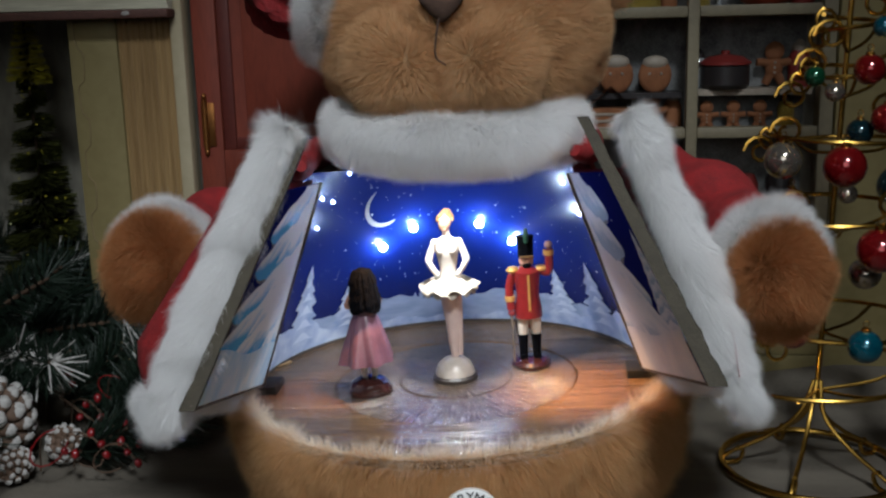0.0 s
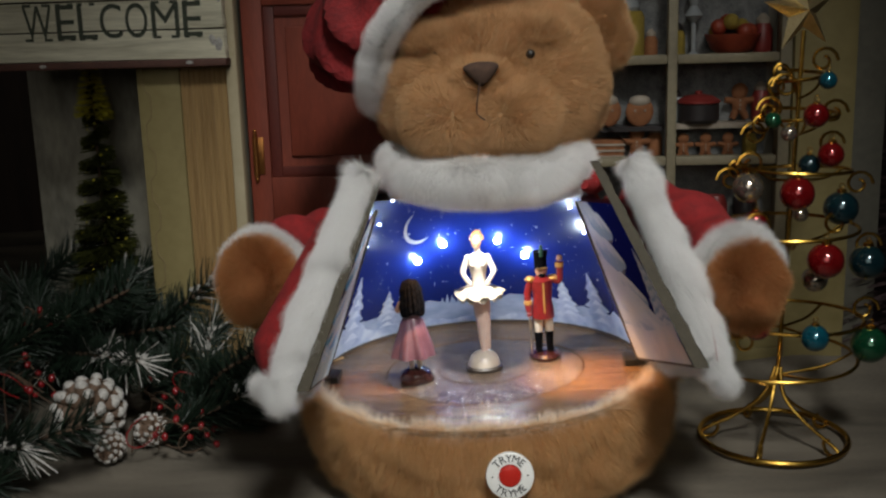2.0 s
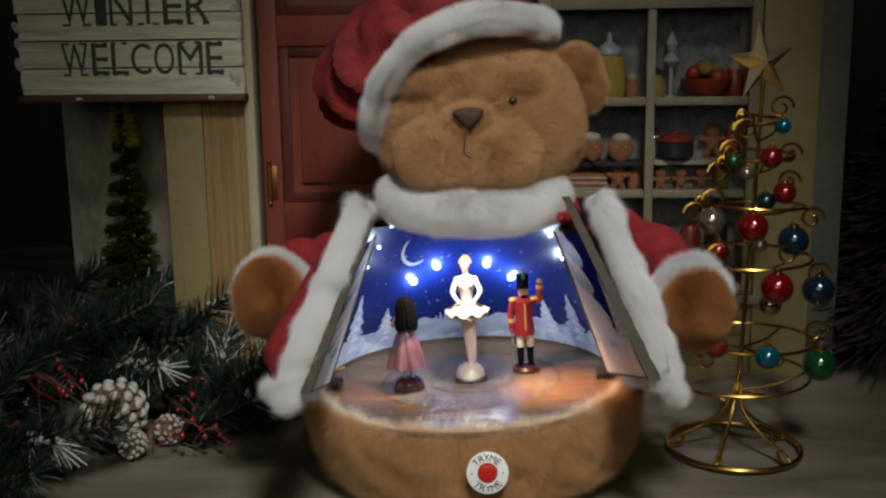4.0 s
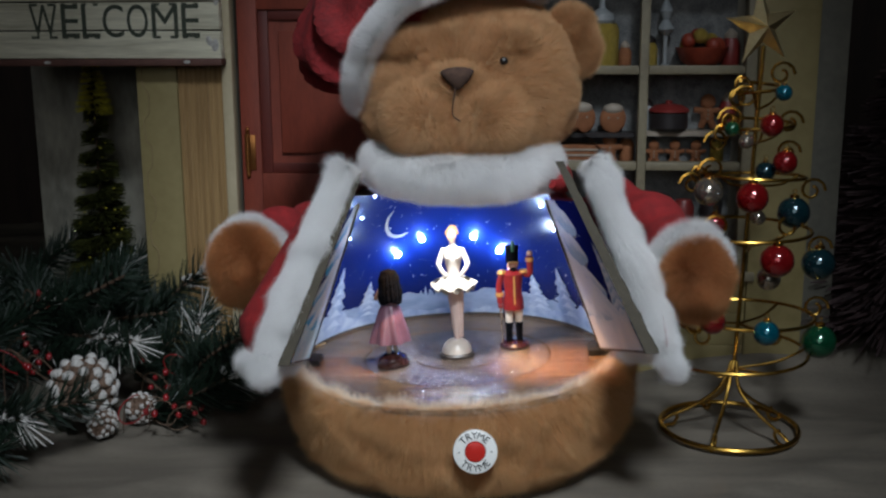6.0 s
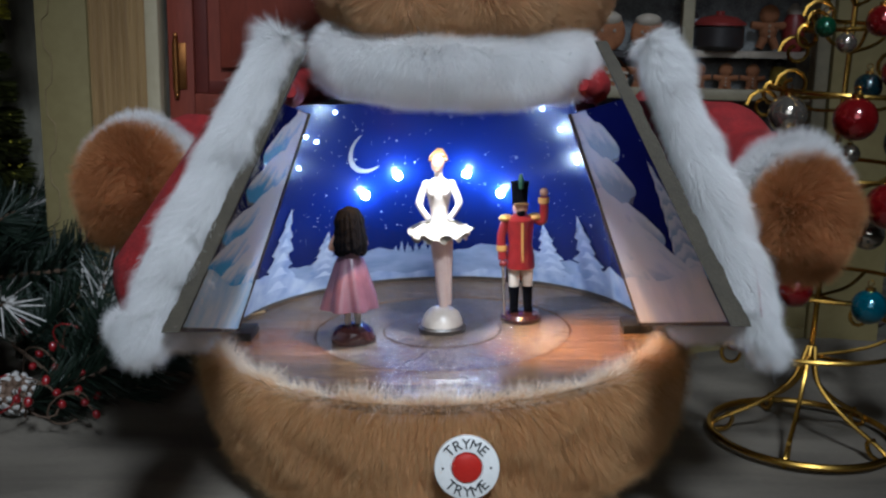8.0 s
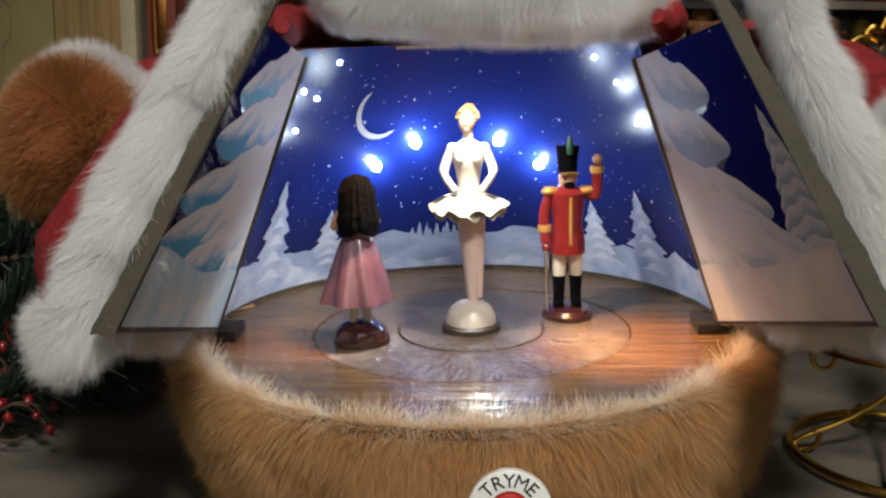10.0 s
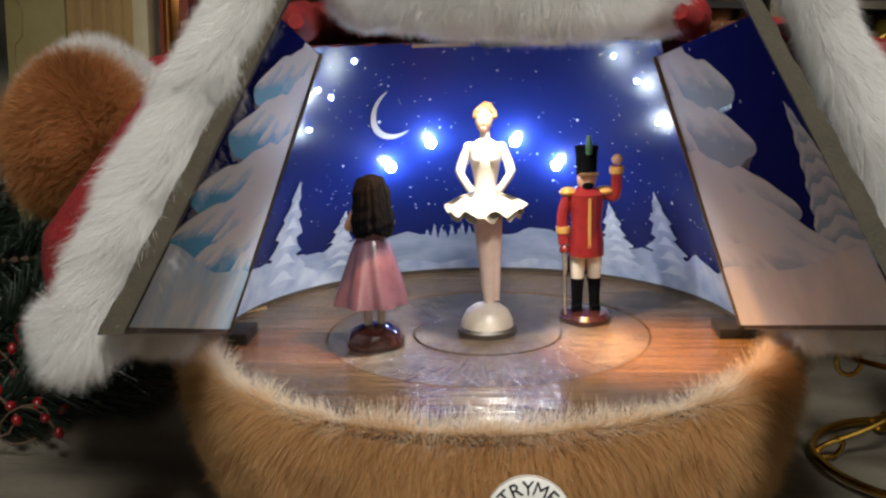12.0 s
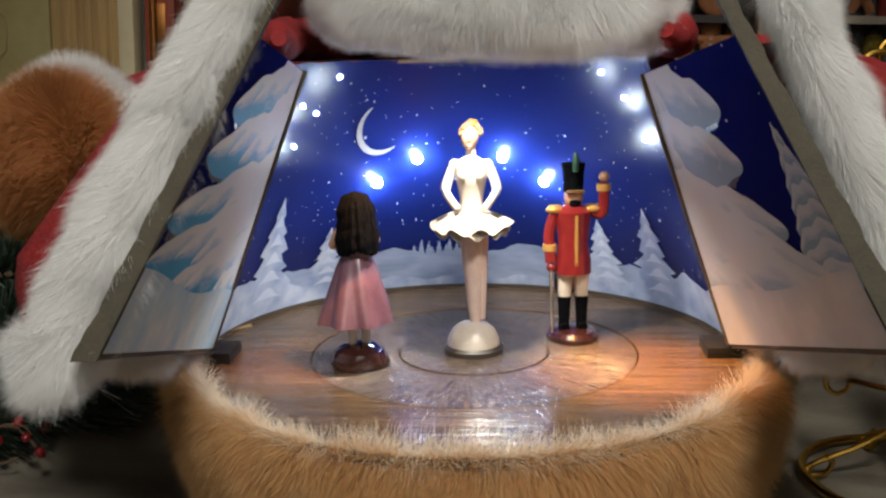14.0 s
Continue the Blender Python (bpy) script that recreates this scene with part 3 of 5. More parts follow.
for deg, foot, top, half in ((155, 0.082, 0.136, 9), (134, 0.084, 0.116, 6.5), (52, 0.084, 0.118, 6.5), (34, 0.082, 0.127, 9)):
    printed_tree("snowy_tree", deg, foot, top, half, 0.0007, SNOW_PRINT)


def crescent(u, v):
    a = radians(112 + 206 * u)
    outer, inner = 1.0, 0.80
    r = inner + (outer - inner) * v
    thick = math.sin(math.pi * u) ** 0.6
    r = outer - (outer - inner) * (1 - v) * thick * 1.25
    return on_wall(121.5 - 8.4 * r * math.cos(a), 0.1635 + 0.0125 * r * math.sin(a), 0.0006)


part("moon", sheet(crescent, 24, 3), MOON, bear)
# the first four are lights; the small side beads stand in for their reflections
GLOW_BEADS = [(121, 0.137), (108, 0.148), (80, 0.148), (67, 0.136), (157, 0.178), (149, 0.174), (157, 0.16), (141, 0.19), (37, 0.19), (28, 0.179), (22, 0.161)]
for i, (deg, z) in enumerate(GLOW_BEADS):
    size = 0.0026 if i < 4 else 0.0013
    part("glow_bead", ball(bmesh.new(), on_wall(deg, z, 0.0026 if i < 4 else 0.001), size), LED if i < 4 else GLINT_SMALL, bear, "small cold-white glowing bead on the printed sky")
    if i < 4:
        lamp("led_lamp", "POINT", TIP @ on_wall(deg, z, 0.0032), LED_POWER * (1 if i < 4 else 0.3), (0.70, 0.80, 1.0), radius=0.0026 if i < 4 else 0.002)

# the roof of the stage, with its three lamps
part("stage_roof", sheet(lambda u, v: Vector((CX + 0.0735 * (1 - v) * math.cos(radians(-2 + 184 * u)), CY + 0.0735 * (1 - v) * math.sin(radians(-2 + 184 * u)), Z1 + 0.001)), 40, 6), CARD, bear, "grey card roof over the stage")
part("lamp_bar", boxes((-0.004, 0.017, CY + 0.066, CY + 0.0725, Z1 - 0.0022, Z1 + 0.0005), bevel=0.0006), RIM_DARK, bear, "dark lamp holder under the roof")
for x0, x1 in ((-0.031, -0.003), (0.017, 0.045)):
    part("roof_slot", sheet(lambda u, v: on_wall(93 - (x0 + (x1 - x0) * u) / 0.0735 * 57, Z1 - 0.0016 * v - 0.0002, 0.0008), 8, 2), surface("pale_slot", (0.62, 0.45, 0.25), None, 0.7), bear)
lamp("stage_spot", "SPOT", TIP @ Vector((0.003, -0.024, 0.194)), SPOT_POWER, (1.0, 0.95, 0.88), TIP @ Vector((0.001, -0.005, 0.075)), cone=125, radius=0.0025)
lamp("amber_spot", "SPOT", TIP @ Vector((0.030, -0.032, 0.192)), AMBER_POWER, (1.0, 0.43, 0.09), TIP @ Vector((0.066, -0.024, 0.075)), cone=50, radius=0.003)
lamp("amber_spot", "SPOT", TIP @ Vector((-0.030, -0.032, 0.192)), 0.28 * AMBER_POWER, (1.0, 0.43, 0.09), TIP @ Vector((-0.068, -0.018, 0.075)), cone=40, radius=0.003)

# the coat: back, shoulders and two open flaps
part("coat_back", sheet(lambda u, v: Vector((CX, CY, 0.066 + 0.148 * v)) + Vector((math.cos(radians(-12 + 204 * u)), math.sin(radians(-12 + 204 * u)), 0)) * (0.126 - 0.052 * v + 0.012 * math.sin(math.pi * v)), 60, 20), RED_VELVET, bear, "red velvet coat back")
part("coat_yoke", tube(bmesh.new(), [Vector((CX + 0.005 + 0.0775 * math.cos(radians(a)), CY + 0.0775 * math.sin(radians(a)) - (0.012 if math.sin(radians(a)) < 0 else 0), Z1 + 0.0095 + 0.0015 * math.sin(a * 0.4))) for a in range(-26, 210, 4)], [0.0088 * min(1.0, 0.35 + 0.13 * k, 0.35 + 0.13 * (58 - k)) for k in range(59)], 12), RED_VELVET, bear, "padded red velvet coat shoulder")


def coat_flap(A, B, C, D, mirror, print_mat, tips, edge_wide, low, high):
    """An open coat front: thick board with a printed inside, velvet outside, and a long fur trim along its free edge.
    A hinge foot, B free foot, C free top, D hinge top; low and high are the ends of the trim."""
    A, B, C, D, low, high = (Vector(p) for p in (A, B, C, D, low, high))
    n = ((B - A).cross(D - A)).normalized()
    if n.x * mirror > 0:
        n = -n          # n points at the stage
    side = Vector((mirror, 0, 0))

    def at(u, v, off=0.0):
        return (A * (1 - u) + B * u) * (1 - v) + (D * (1 - u) + C * u) * v + n * off
    flap = part("coat_flap", sheet(lambda u, v: at(u, v), 12, 12), FLAP_SKY, bear, "open coat front lined with printed card")
    r = random.Random(5 + mirror)

    def bough(reach, tip, off, dark):
        """A bough loaded with snow: it leaves the trunk at the hinge, sinks slowly, then drops to a rounded tip."""
        a, c = r.uniform(0, 6), r.uniform(0, 6)

        def f(u, v):
            k = 1 - (1 - u) ** 1.7
            drop = max(0.0, 1 - k ** 4) ** 0.55
            top = tip + 0.105 * drop + 0.25 * (1 - k) * reach + (0.010 * math.sin(13 * k + a) + 0.005 * math.sin(29 * k + c)) * drop
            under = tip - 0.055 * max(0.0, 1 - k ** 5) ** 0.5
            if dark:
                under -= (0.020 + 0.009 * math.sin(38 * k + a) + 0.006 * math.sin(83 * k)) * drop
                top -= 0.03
            else:
                under += 0.008 * math.sin(21 * k + c) * drop
            return at(min(0.999, reach * k), min(0.997, max(0.003, under + (top - under) * v)), off)
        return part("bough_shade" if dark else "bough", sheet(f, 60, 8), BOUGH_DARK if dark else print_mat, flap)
    for k, (reach, tip) in enumerate(tips):
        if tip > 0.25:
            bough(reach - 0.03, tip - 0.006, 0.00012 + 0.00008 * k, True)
        bough(reach, tip, 0.00016 + 0.00008 * k, False)
        for inset, lift in ((0.20, 0.045), (0.42, 0.030)):
            bough(reach - inset * (0.8 + 0.4 * r.random()), tip + lift - 0.03 * r.random(), 0.00018 + 0.00008 * k + 0.00003 * inset, False)
    part("snow_bank", sheet(lambda u, v: at(u * 0.999, 0.002 + v * (0.20 + 0.02 * math.sin(7 * u + 1) + 0.02 * u), 0.00095), 30, 6), BANK_BLUE if mirror < 0 else BANK_SHADED, flap)
    if mirror > 0:
        # a second fir that stands at the free edge
        for k in range(8):
            top = 0.705 - 0.062 * k
            wide = 0.028 + 0.026 * k

            def tuft(u, v):
                lobe = 1 - abs(2 * u - 1) ** 2.2
                return at(min(0.998, 0.930 - wide + 2 * wide * u), max(0.004, top - 0.085 + (0.085 + 0.012 * math.sin(17 * u + k)) * v * (0.35 + 0.65 * lobe) - 0.018 * (1 - lobe)), 0.00011 + 0.00003 * k)
            part("far_bough", sheet(tuft, 12, 5), BOUGH_SHADED, flap)
    # the bare board edge, turned outwards and a little ragged where the fur is glued on
    bm = bmesh.new()
    rows = []
    for t in range(49):
        v = -0.02 + 1.30 * t / 48
        inner = at(1.0, v, 0.0004)
        wide = edge_wide * (1 + 0.05 * math.sin(0.9 * t) + 0.03 * math.sin(2.3 * t)) * (1 - 0.25 * max(0, v))
        rows.append([bm.verts.new(p) for p in (inner, inner + side * wide + n * 0.0004, inner + side * wide + Vector((0, 0.004, 0)), inner + Vector((0, 0.004, 0)))])
    for p, q in zip(rows, rows[1:]):
        for k in range(4):
            bm.faces.new((p[k], p[(k + 1) % 4], q[(k + 1) % 4], q[k]))
    bm.faces.new(rows[0])
    bm.faces.new(rows[-1])
    part("card_edge", bm, CARD, flap, "bare grey card edge")
    bm = bmesh.new()
    tube(bm, [at(0, t / 8, 0.0008) for t in range(9)], 0.0011, 6)
    part("hinge_strip", bm, CARD_EDGE, flap)
    part("foot_strip", boxes((-0.5, 0.5, -0.5, 0.5, -0.5, 0.5)), CARD_EDGE, flap).matrix_local = Matrix.Translation(A.lerp(B, 0.5) - n * 0.0012 - Vector((0, 0, 0.0012))) @ (B - A).to_track_quat("X", "Z").to_matrix().to_4x4() @ Matrix.Diagonal(((B - A).length, 0.0022, 0.0020, 1))

    # outside of the flap and its fur
    part("flap_outside", sheet(lambda u, v: at(u * 0.97, v, -0.004) + side * (edge_wide + (0.037 if mirror < 0 else 0.026)) * math.sin(math.pi * (u * 0.93) ** 3.0) * (1 - 0.45 * v) * (0.5 + 0.5 * min(1, 4 * v)), 24, 12), RED_VELVET, flap, "red velvet outside")
    path = spline([low, low.lerp(high, 0.33) + side * 0.0015, low.lerp(high, 0.66) + side * 0.001, high], 8)
    bm = bmesh.new()
    m = len(path)
    tube(bm, path, [0.0082 * (1 - 0.34 * k / m) * min(1.0, 0.35 + 0.14 * k, 0.45 + 0.14 * (m - k)) for k in range(m)], 14)
    down = (low - high).normalized()
    furry("fur_trim", bm, 150000, 0.0105, 0.00024, FUR_WHITE, flap, "long white plush trim", comb=tuple(down + side * 0.25), lay=0.68, mess=0.30, seed=7 + mirror, fine=True)
    hem = bmesh.new()
    tube(hem, [at(q, 0.012, -0.006) + side * (0.020 if mirror < 0 else 0.014) * math.sin(math.pi * q ** 2.6) + Vector((0, 0, -0.003)) for q in (0.95 - 0.05 * k for k in range(13))], [(0.0047 if mirror < 0 else 0.0038) - 0.0001 * k for k in range(13)], 12)
    furry("fur_hem", hem, 52000, 0.0085, 0.00024, FUR_WHITE, flap, "white plush hem", lay=0.5, mess=0.4, seed=17 + mirror, fine=True)
    return flap


coat_flap((-0.1085, -0.018, 0.0822), (-0.0815, -0.192, 0.1345), (-0.054, -0.130, 0.208), (-0.0645, -0.0176, 0.195), -1, BOUGH_BLUE,
          ((0.42, 0.96), (0.55, 0.87), (0.89, 0.765), (0.93, 0.595), (1.0, 0.385), (1.0, 0.25), (0.8, 0.16)), 0.0068, (-0.0985, -0.184, 0.1265), (-0.0555, -0.114, 0.2335))
coat_flap((0.106, -0.008, 0.0808), (0.1195, -0.150, 0.1225), (0.083, -0.108, 0.2055), (0.069, -0.004, 0.191), 1, BOUGH_SHADED,
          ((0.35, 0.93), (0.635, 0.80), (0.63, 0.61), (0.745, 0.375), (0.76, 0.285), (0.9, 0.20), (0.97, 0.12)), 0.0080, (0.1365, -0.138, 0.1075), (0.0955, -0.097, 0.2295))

# arms
for s, paw, shoulder in ((-1, (-0.124, -0.108, 0.172), (-0.102, 0.022, 0.172)), (1, (0.1545, -0.112, 0.156), (0.112, 0.010, 0.186))):
    P, S = Vector(paw), Vector(shoulder)
    elbow = P.lerp(S, 0.5) + Vector((s * 0.010, 0.01, 0.004))
    arm = part("sleeve", tube(bmesh.new(), spline([S, elbow, P.lerp(elbow, 0.25)], 10), [0.0190 + 0.002 * math.sin(k * 0.9) for k in range(21)], 20), RED_VELVET, bear, "red velvet sleeve")
    way = (elbow - P).normalized()
    turn = way.to_track_quat("Z", "Y").to_matrix()
    cuff = bmesh.new()
    ring = [P + way * 0.013 + turn @ Vector((0.0165 * math.cos(a), 0.0190 * math.sin(a), 0)) for a in (math.tau * k / 24 for k in range(24))]
    tube(cuff, ring, 0.0072, 10, closed=True)
    furry("cuff", cuff, 52000, 0.0078, 0.0003, FUR_WHITE, arm, "white plush cuff", comb=tuple(-way), lay=0.3, mess=0.38, seed=23 + s, fine=True)
    furry("paw", rounded(P - way * 0.002, (0.0170, 0.019, 0.0205), detail=4), 56000, 0.0088, 0.0003, FUR_PAW, arm, "tan plush paw", comb=tuple(-way), lay=0.35, mess=0.3, seed=29 + s, fine=True)

# head
HEAD = Vector((0.016, 0.004, 0.274))


def head_shape(c):
    c = c.copy()
    c.z *= 1.0 if c.z < 0 else 0.95
    c.x *= 1 + 0.05 * max(0, -c.z)
    c.y += 0.08 * math.exp(-((c.x / 0.12) ** 2)) * max(0, c.z) * max(0, -c.y)
    return c


head = furry("head", rounded(HEAD, (0.0765, 0.058, 0.068), shape=head_shape, detail=5), 260000, 0.0055, 0.00032, FUR_TAN, bear, "short tan plush head",
             comb=lambda p: np.stack([p[:, 0] - 0.012, np.full(len(p), 0.03), p[:, 2] - 0.275], 1), lay=0.4, mess=0.28, seed=41, fine=True, keep=lambda p: p[:, 1] < 0.035)
bm = rounded(HEAD + Vector((-0.027, -0.046, -0.020)), (0.028, 0.028, 0.026), detail=4)
cheek = furry("muzzle", bm, 60000, 0.0065, 0.0003, FUR_TAN, head, "rounded plush cheek", comb=lambda p: np.stack([p[:, 0] + 0.002, np.full(len(p), 0.02), p[:, 2] - 0.262], 1), lay=0.4, mess=0.3, seed=43, fine=True)
bm = rounded(HEAD + Vector((0.014, -0.046, -0.021)), (0.028, 0.028, 0.026), detail=4)
furry("muzzle", bm, 60000, 0.0065, 0.0003, FUR_TAN, head, "rounded plush cheek", comb=lambda p: np.stack([p[:, 0] - 0.018, np.full(len(p), 0.02), p[:, 2] - 0.262], 1), lay=0.4, mess=0.3, seed=44, fine=True)
bm = rounded(HEAD + Vector((-0.005, -0.048, 0.001)), (0.022, 0.020, 0.017), detail=4)
furry("muzzle_bridge", bm, 30000, 0.0055, 0.0003, FUR_TAN, head, comb=lambda p: np.stack([p[:, 0] - 0.012, np.full(len(p), 0.02), p[:, 2] - 0.262], 1), lay=0.45, mess=0.3, seed=45, fine=True)
bm = rounded(HEAD + Vector((-0.006, -0.040, -0.040)), (0.026, 0.022, 0.016), detail=4)
furry("chin", bm, 36000, 0.006, 0.0003, FUR_TAN, head, comb=(0, 0.3, -1), lay=0.4, mess=0.3, seed=46, fine=True)
for x, z in ((-0.030, 0.0290), (0.027, 0.0265)):
    bm = rounded(HEAD + Vector((x, -0.032, z)), (0.024, 0.020, 0.0135), detail=4)
    furry("brow", bm, 22000, 0.0055, 0.0003, FUR_TAN, head, "plush brow", comb=(0.0, 0.2, 1), lay=0.35, mess=0.3, seed=71 + int(x > 0), fine=True)
part("nose", rounded((0.0125, -0.0655, 0.2830), (0.0098, 0.0055, 0.0092), detail=3, shape=lambda c: Vector((c.x * (1.0 + 0.55 * c.z), c.y, c.z * (1.0 if c.z < 0 else 0.6)))), NOSE, head, "dark brown stitched nose")
mouth = bmesh.new()
tube(mouth, spline([(0.0115, -0.0725, 0.276), (0.0095, -0.0745, 0.266), (0.0090, -0.0735, 0.2585), (0.0135, -0.0745, 0.2545)], 6), 0.00045, 6)
part("mouth", mouth, THREAD, head, "dark thread mouth line")
for x, y, z in ((0.0425, -0.0496, 0.2905), (-0.0150, -0.0435, 0.2945)):
    part("eye", ball(bmesh.new(), (x, y, z), (0.0029, 0.0029, 0.0029), detail=3), EYE_BLACK, head, "small black bead eye")
ear = rounded((0.0915, 0.006, 0.3010), (0.0160, 0.009, 0.0240), Matrix.Rotation(radians(-14), 3, "Y"), detail=4)
furry("ear", ear, 45000, 0.006, 0.0003, FUR_TAN, head, "round plush ear", comb=(0.4, 0, 1), lay=0.35, mess=0.45, seed=47, fine=True)

# hat
TRIM = [(-0.059, -0.012, 0.268), (-0.050, -0.036, 0.303), (-0.024, -0.048, 0.3305), (0.012, -0.050, 0.3455), (0.046, -0.039, 0.3465), (0.067, -0.006, 0.3385), (0.047, 0.045, 0.326), (-0.005, 0.062, 0.298), (-0.048, 0.040, 0.266)]


def hat_shape(c):
    c = c.copy()
    a = math.atan2(c.y, c.x)
    fold = 1 + 0.07 * math.sin(11 * a + 4 * c.z) + 0.04 * math.sin(19 * a + 2 * c.z)
    return Vector((c.x * fold, c.y * fold, c.z * (1 + 0.03 * math.sin(7 * a))))


hat = part("hat", rounded((-0.027, 0.022, 0.331), (0.084, 0.056, 0.050), Matrix.Rotation(radians(-28), 3, "Y"), detail=5, shape=hat_shape), HAT_VELVET, bear, "floppy red velvet santa hat")
bm = bmesh.new()
tube(bm, spline(TRIM, 8, closed=True), 0.0066, 12, closed=True)
furry("hat_trim", bm, 170000, 0.0066, 0.00028, FUR_WHITE, hat, "white plush hat trim", comb=(-0.3, 0, 0.6), lay=0.3, mess=0.24, seed=53, fine=True, keep=lambda p: p[:, 1] < 0.03)

# collar
bm = bmesh.new()
ring = [Vector((0.0100 + 0.0580 * math.cos(a), -0.012 + 0.0530 * math.sin(a), 0.2155 - 0.003 * math.sin(-a) - 0.03 * 0.064 * math.cos(a))) for a in (math.tau * k / 64 for k in range(64))]
tube(bm, ring, 0.0098, 14, closed=True)
for v in bm.verts:
    v.co.z = 0.2205 + (v.co.z - 0.2155) * 1.3
furry("collar", bm, 240000, 0.0072, 0.00024, FUR_WHITE, bear, "thick white plush collar", comb=(0, 0, -1), lay=0.5, mess=0.36, seed=59, fine=True, keep=lambda p: p[:, 1] < 0.02)

# press button on the belly
BUTTON = Vector((0.0162, -0.1235, 0.0505))
face = Matrix.Translation(BUTTON) @ (Vector((0.03, -1, 0.15)).to_track_quat("Z", "Y").to_matrix().to_4x4()) @ Matrix.Diagonal((0.87, 0.87, 1.0, 1.0))
button = part("press_button", lathe(bmesh.new(), [(0.0002, -0.004), (0.0155, -0.004), (0.0163, -0.001), (0.0160, 0.0008), (0.0150, 0.0012), (0.0082, 0.0012), (0.0078, 0.0002)], steps=48, axis=face), PLASTIC_WHITE, bear, "white plastic ring lettered TRYME")
part("red_cap", lathe(bmesh.new(), [(0.0076, -0.002), (0.0076, 0.0006), (0.0070, 0.0016), (0.0045, 0.0022), (0.0002, 0.0023)], steps=40, axis=face), PLASTIC_RED, button, "red plastic push cap")


def letter_mesh(text, size, depth):
    c = bpy.data.curves.new("letters", "FONT")
    c.body, c.size, c.extrude, c.align_x, c.align_y = text, size, depth, "CENTER", "CENTER"
    ob = new("letters", c)
    mesh = bpy.data.meshes.new_from_object(ob.evaluated_get(bpy.context.evaluated_depsgraph_get()))
    bpy.data.objects.remove(ob)
    bpy.data.curves.remove(c)
    mesh.materials.clear()
    return mesh


def letters(name, rows, material, parent, frame_at):
    """rows: (character, x, y, turn in degrees, size) in the plane of frame_at."""
    for ch, x, y, turn, size, wide in rows:
        ob = part(name, letter_mesh(ch, size, 0.00012), material, parent)
        ob.matrix_local = frame_at @ Matrix.Translation((x, y, 0.0015)) @ Matrix.Rotation(radians(turn), 4, "Z") @ Matrix.Diagonal((wide, 1, 1, 1))


rows = []
for k, ch in enumerate("TRYME"):
    a = 44 - 22 * k
    rows.append((ch, -0.0119 * math.sin(radians(a)), 0.0119 * math.cos(radians(a)), a, 0.0074, 1.0))
    b = -44 + 22 * k
    rows.append((ch, 0.0119 * math.sin(radians(b)), -0.0119 * math.cos(radians(b)), b, 0.0074, 1.0))
letters("letter", rows, INK, button, face)
for x in (-0.0119, 0.0119):
    part("dot", lathe(bmesh.new(), [(0.0006, 0.0012), (0.0006, 0.0014), (0.0001, 0.0014)], steps=10, axis=face @ Matrix.Translation((x, 0, 0))), INK, button)

# ---- the house front behind the bear ----


def trim(name, bm, material, label, category="trim"):
    return tagged(part(name, bm, material), label, category, kind="structure")


trim("wall_facade", boxes((-0.213, 0.300, 0.232, 0.246, 0.0, 0.47), (-0.301, -0.2135, 0.196, 0.21, 0.0, 0.47)), SLATE, "dark backing board of the little house front", "wall")
# post beside the door: cream board with a scalloped bead, ribbed board, pale strip
trim("trim_post", boxes((-0.3005, -0.2635, 0.182, 0.1955, 0.0, 0.47), bevel=0.001), CREAM, "cream painted corner board")


def scallop(x, wide, material):
    """A wavy bead line that runs up a board."""
    bm = bmesh.new()
    pts = []
    for k in range(95):
        z = 0.01 + 0.0048 * k
        step = ((z * 21) % 1.0)
        pts.append((x + wide * (0.5 if step < 0.5 else -0.5) + wide * 0.25 * math.sin(z * 130), 0.1815, z))
    tube(bm, pts, 0.0007, 5)
    return trim("trim_bead", bm, material, "thin scalloped bead on the corner board")


BEAD = surface("bead_shadow_paint", (0.30, 0.23, 0.11), (0.22, 0.17, 0.08), 0.7, scale=60)
scallop(-0.2925, 0.004, BEAD)
scallop(0.2880, 0.004, BEAD)
bm = bmesh.new()
box(bm, -0.263, -0.2225, 0.184, 0.1955, 0.0, 0.47)
for k in range(9):
    x = -0.2607 + 0.0045 * k
    tube(bm, [(x, 0.184, 0.002), (x, 0.184, 0.468)], 0.0016, 6)
trim("trim_ribbed_board", bm, RIBBED, "ribbed honey-coloured wooden board")
trim("trim_strip", boxes((-0.222, -0.2125, 0.180, 0.1955, 0.0, 0.47), bevel=0.001), PALE, "pale wooden strip beside the door")
# red panelled door
door = tagged(part("door_1", boxes((-0.2085, 0.045, 0.194, 0.2315, 0.0, 0.46)), DOOR_RED), "dark red painted panelled door, shut", "door", kind="structure")
part("door_stile", boxes((-0.2085, -0.1905, 0.188, 0.194, 0.0, 0.46), bevel=0.0008), DOOR_RED, door)
part("door_rail", boxes((-0.1904, 0.045, 0.188, 0.194, 0.150, 0.1865), bevel=0.0008), DOOR_RED, door)
part("door_rail", boxes((-0.1904, 0.045, 0.188, 0.194, 0.332, 0.36), bevel=0.0008), DOOR_RED, door)
part("door_rail", boxes((-0.1904, 0.045, 0.188, 0.194, 0.0, 0.03), bevel=0.0008), DOOR_RED, door)
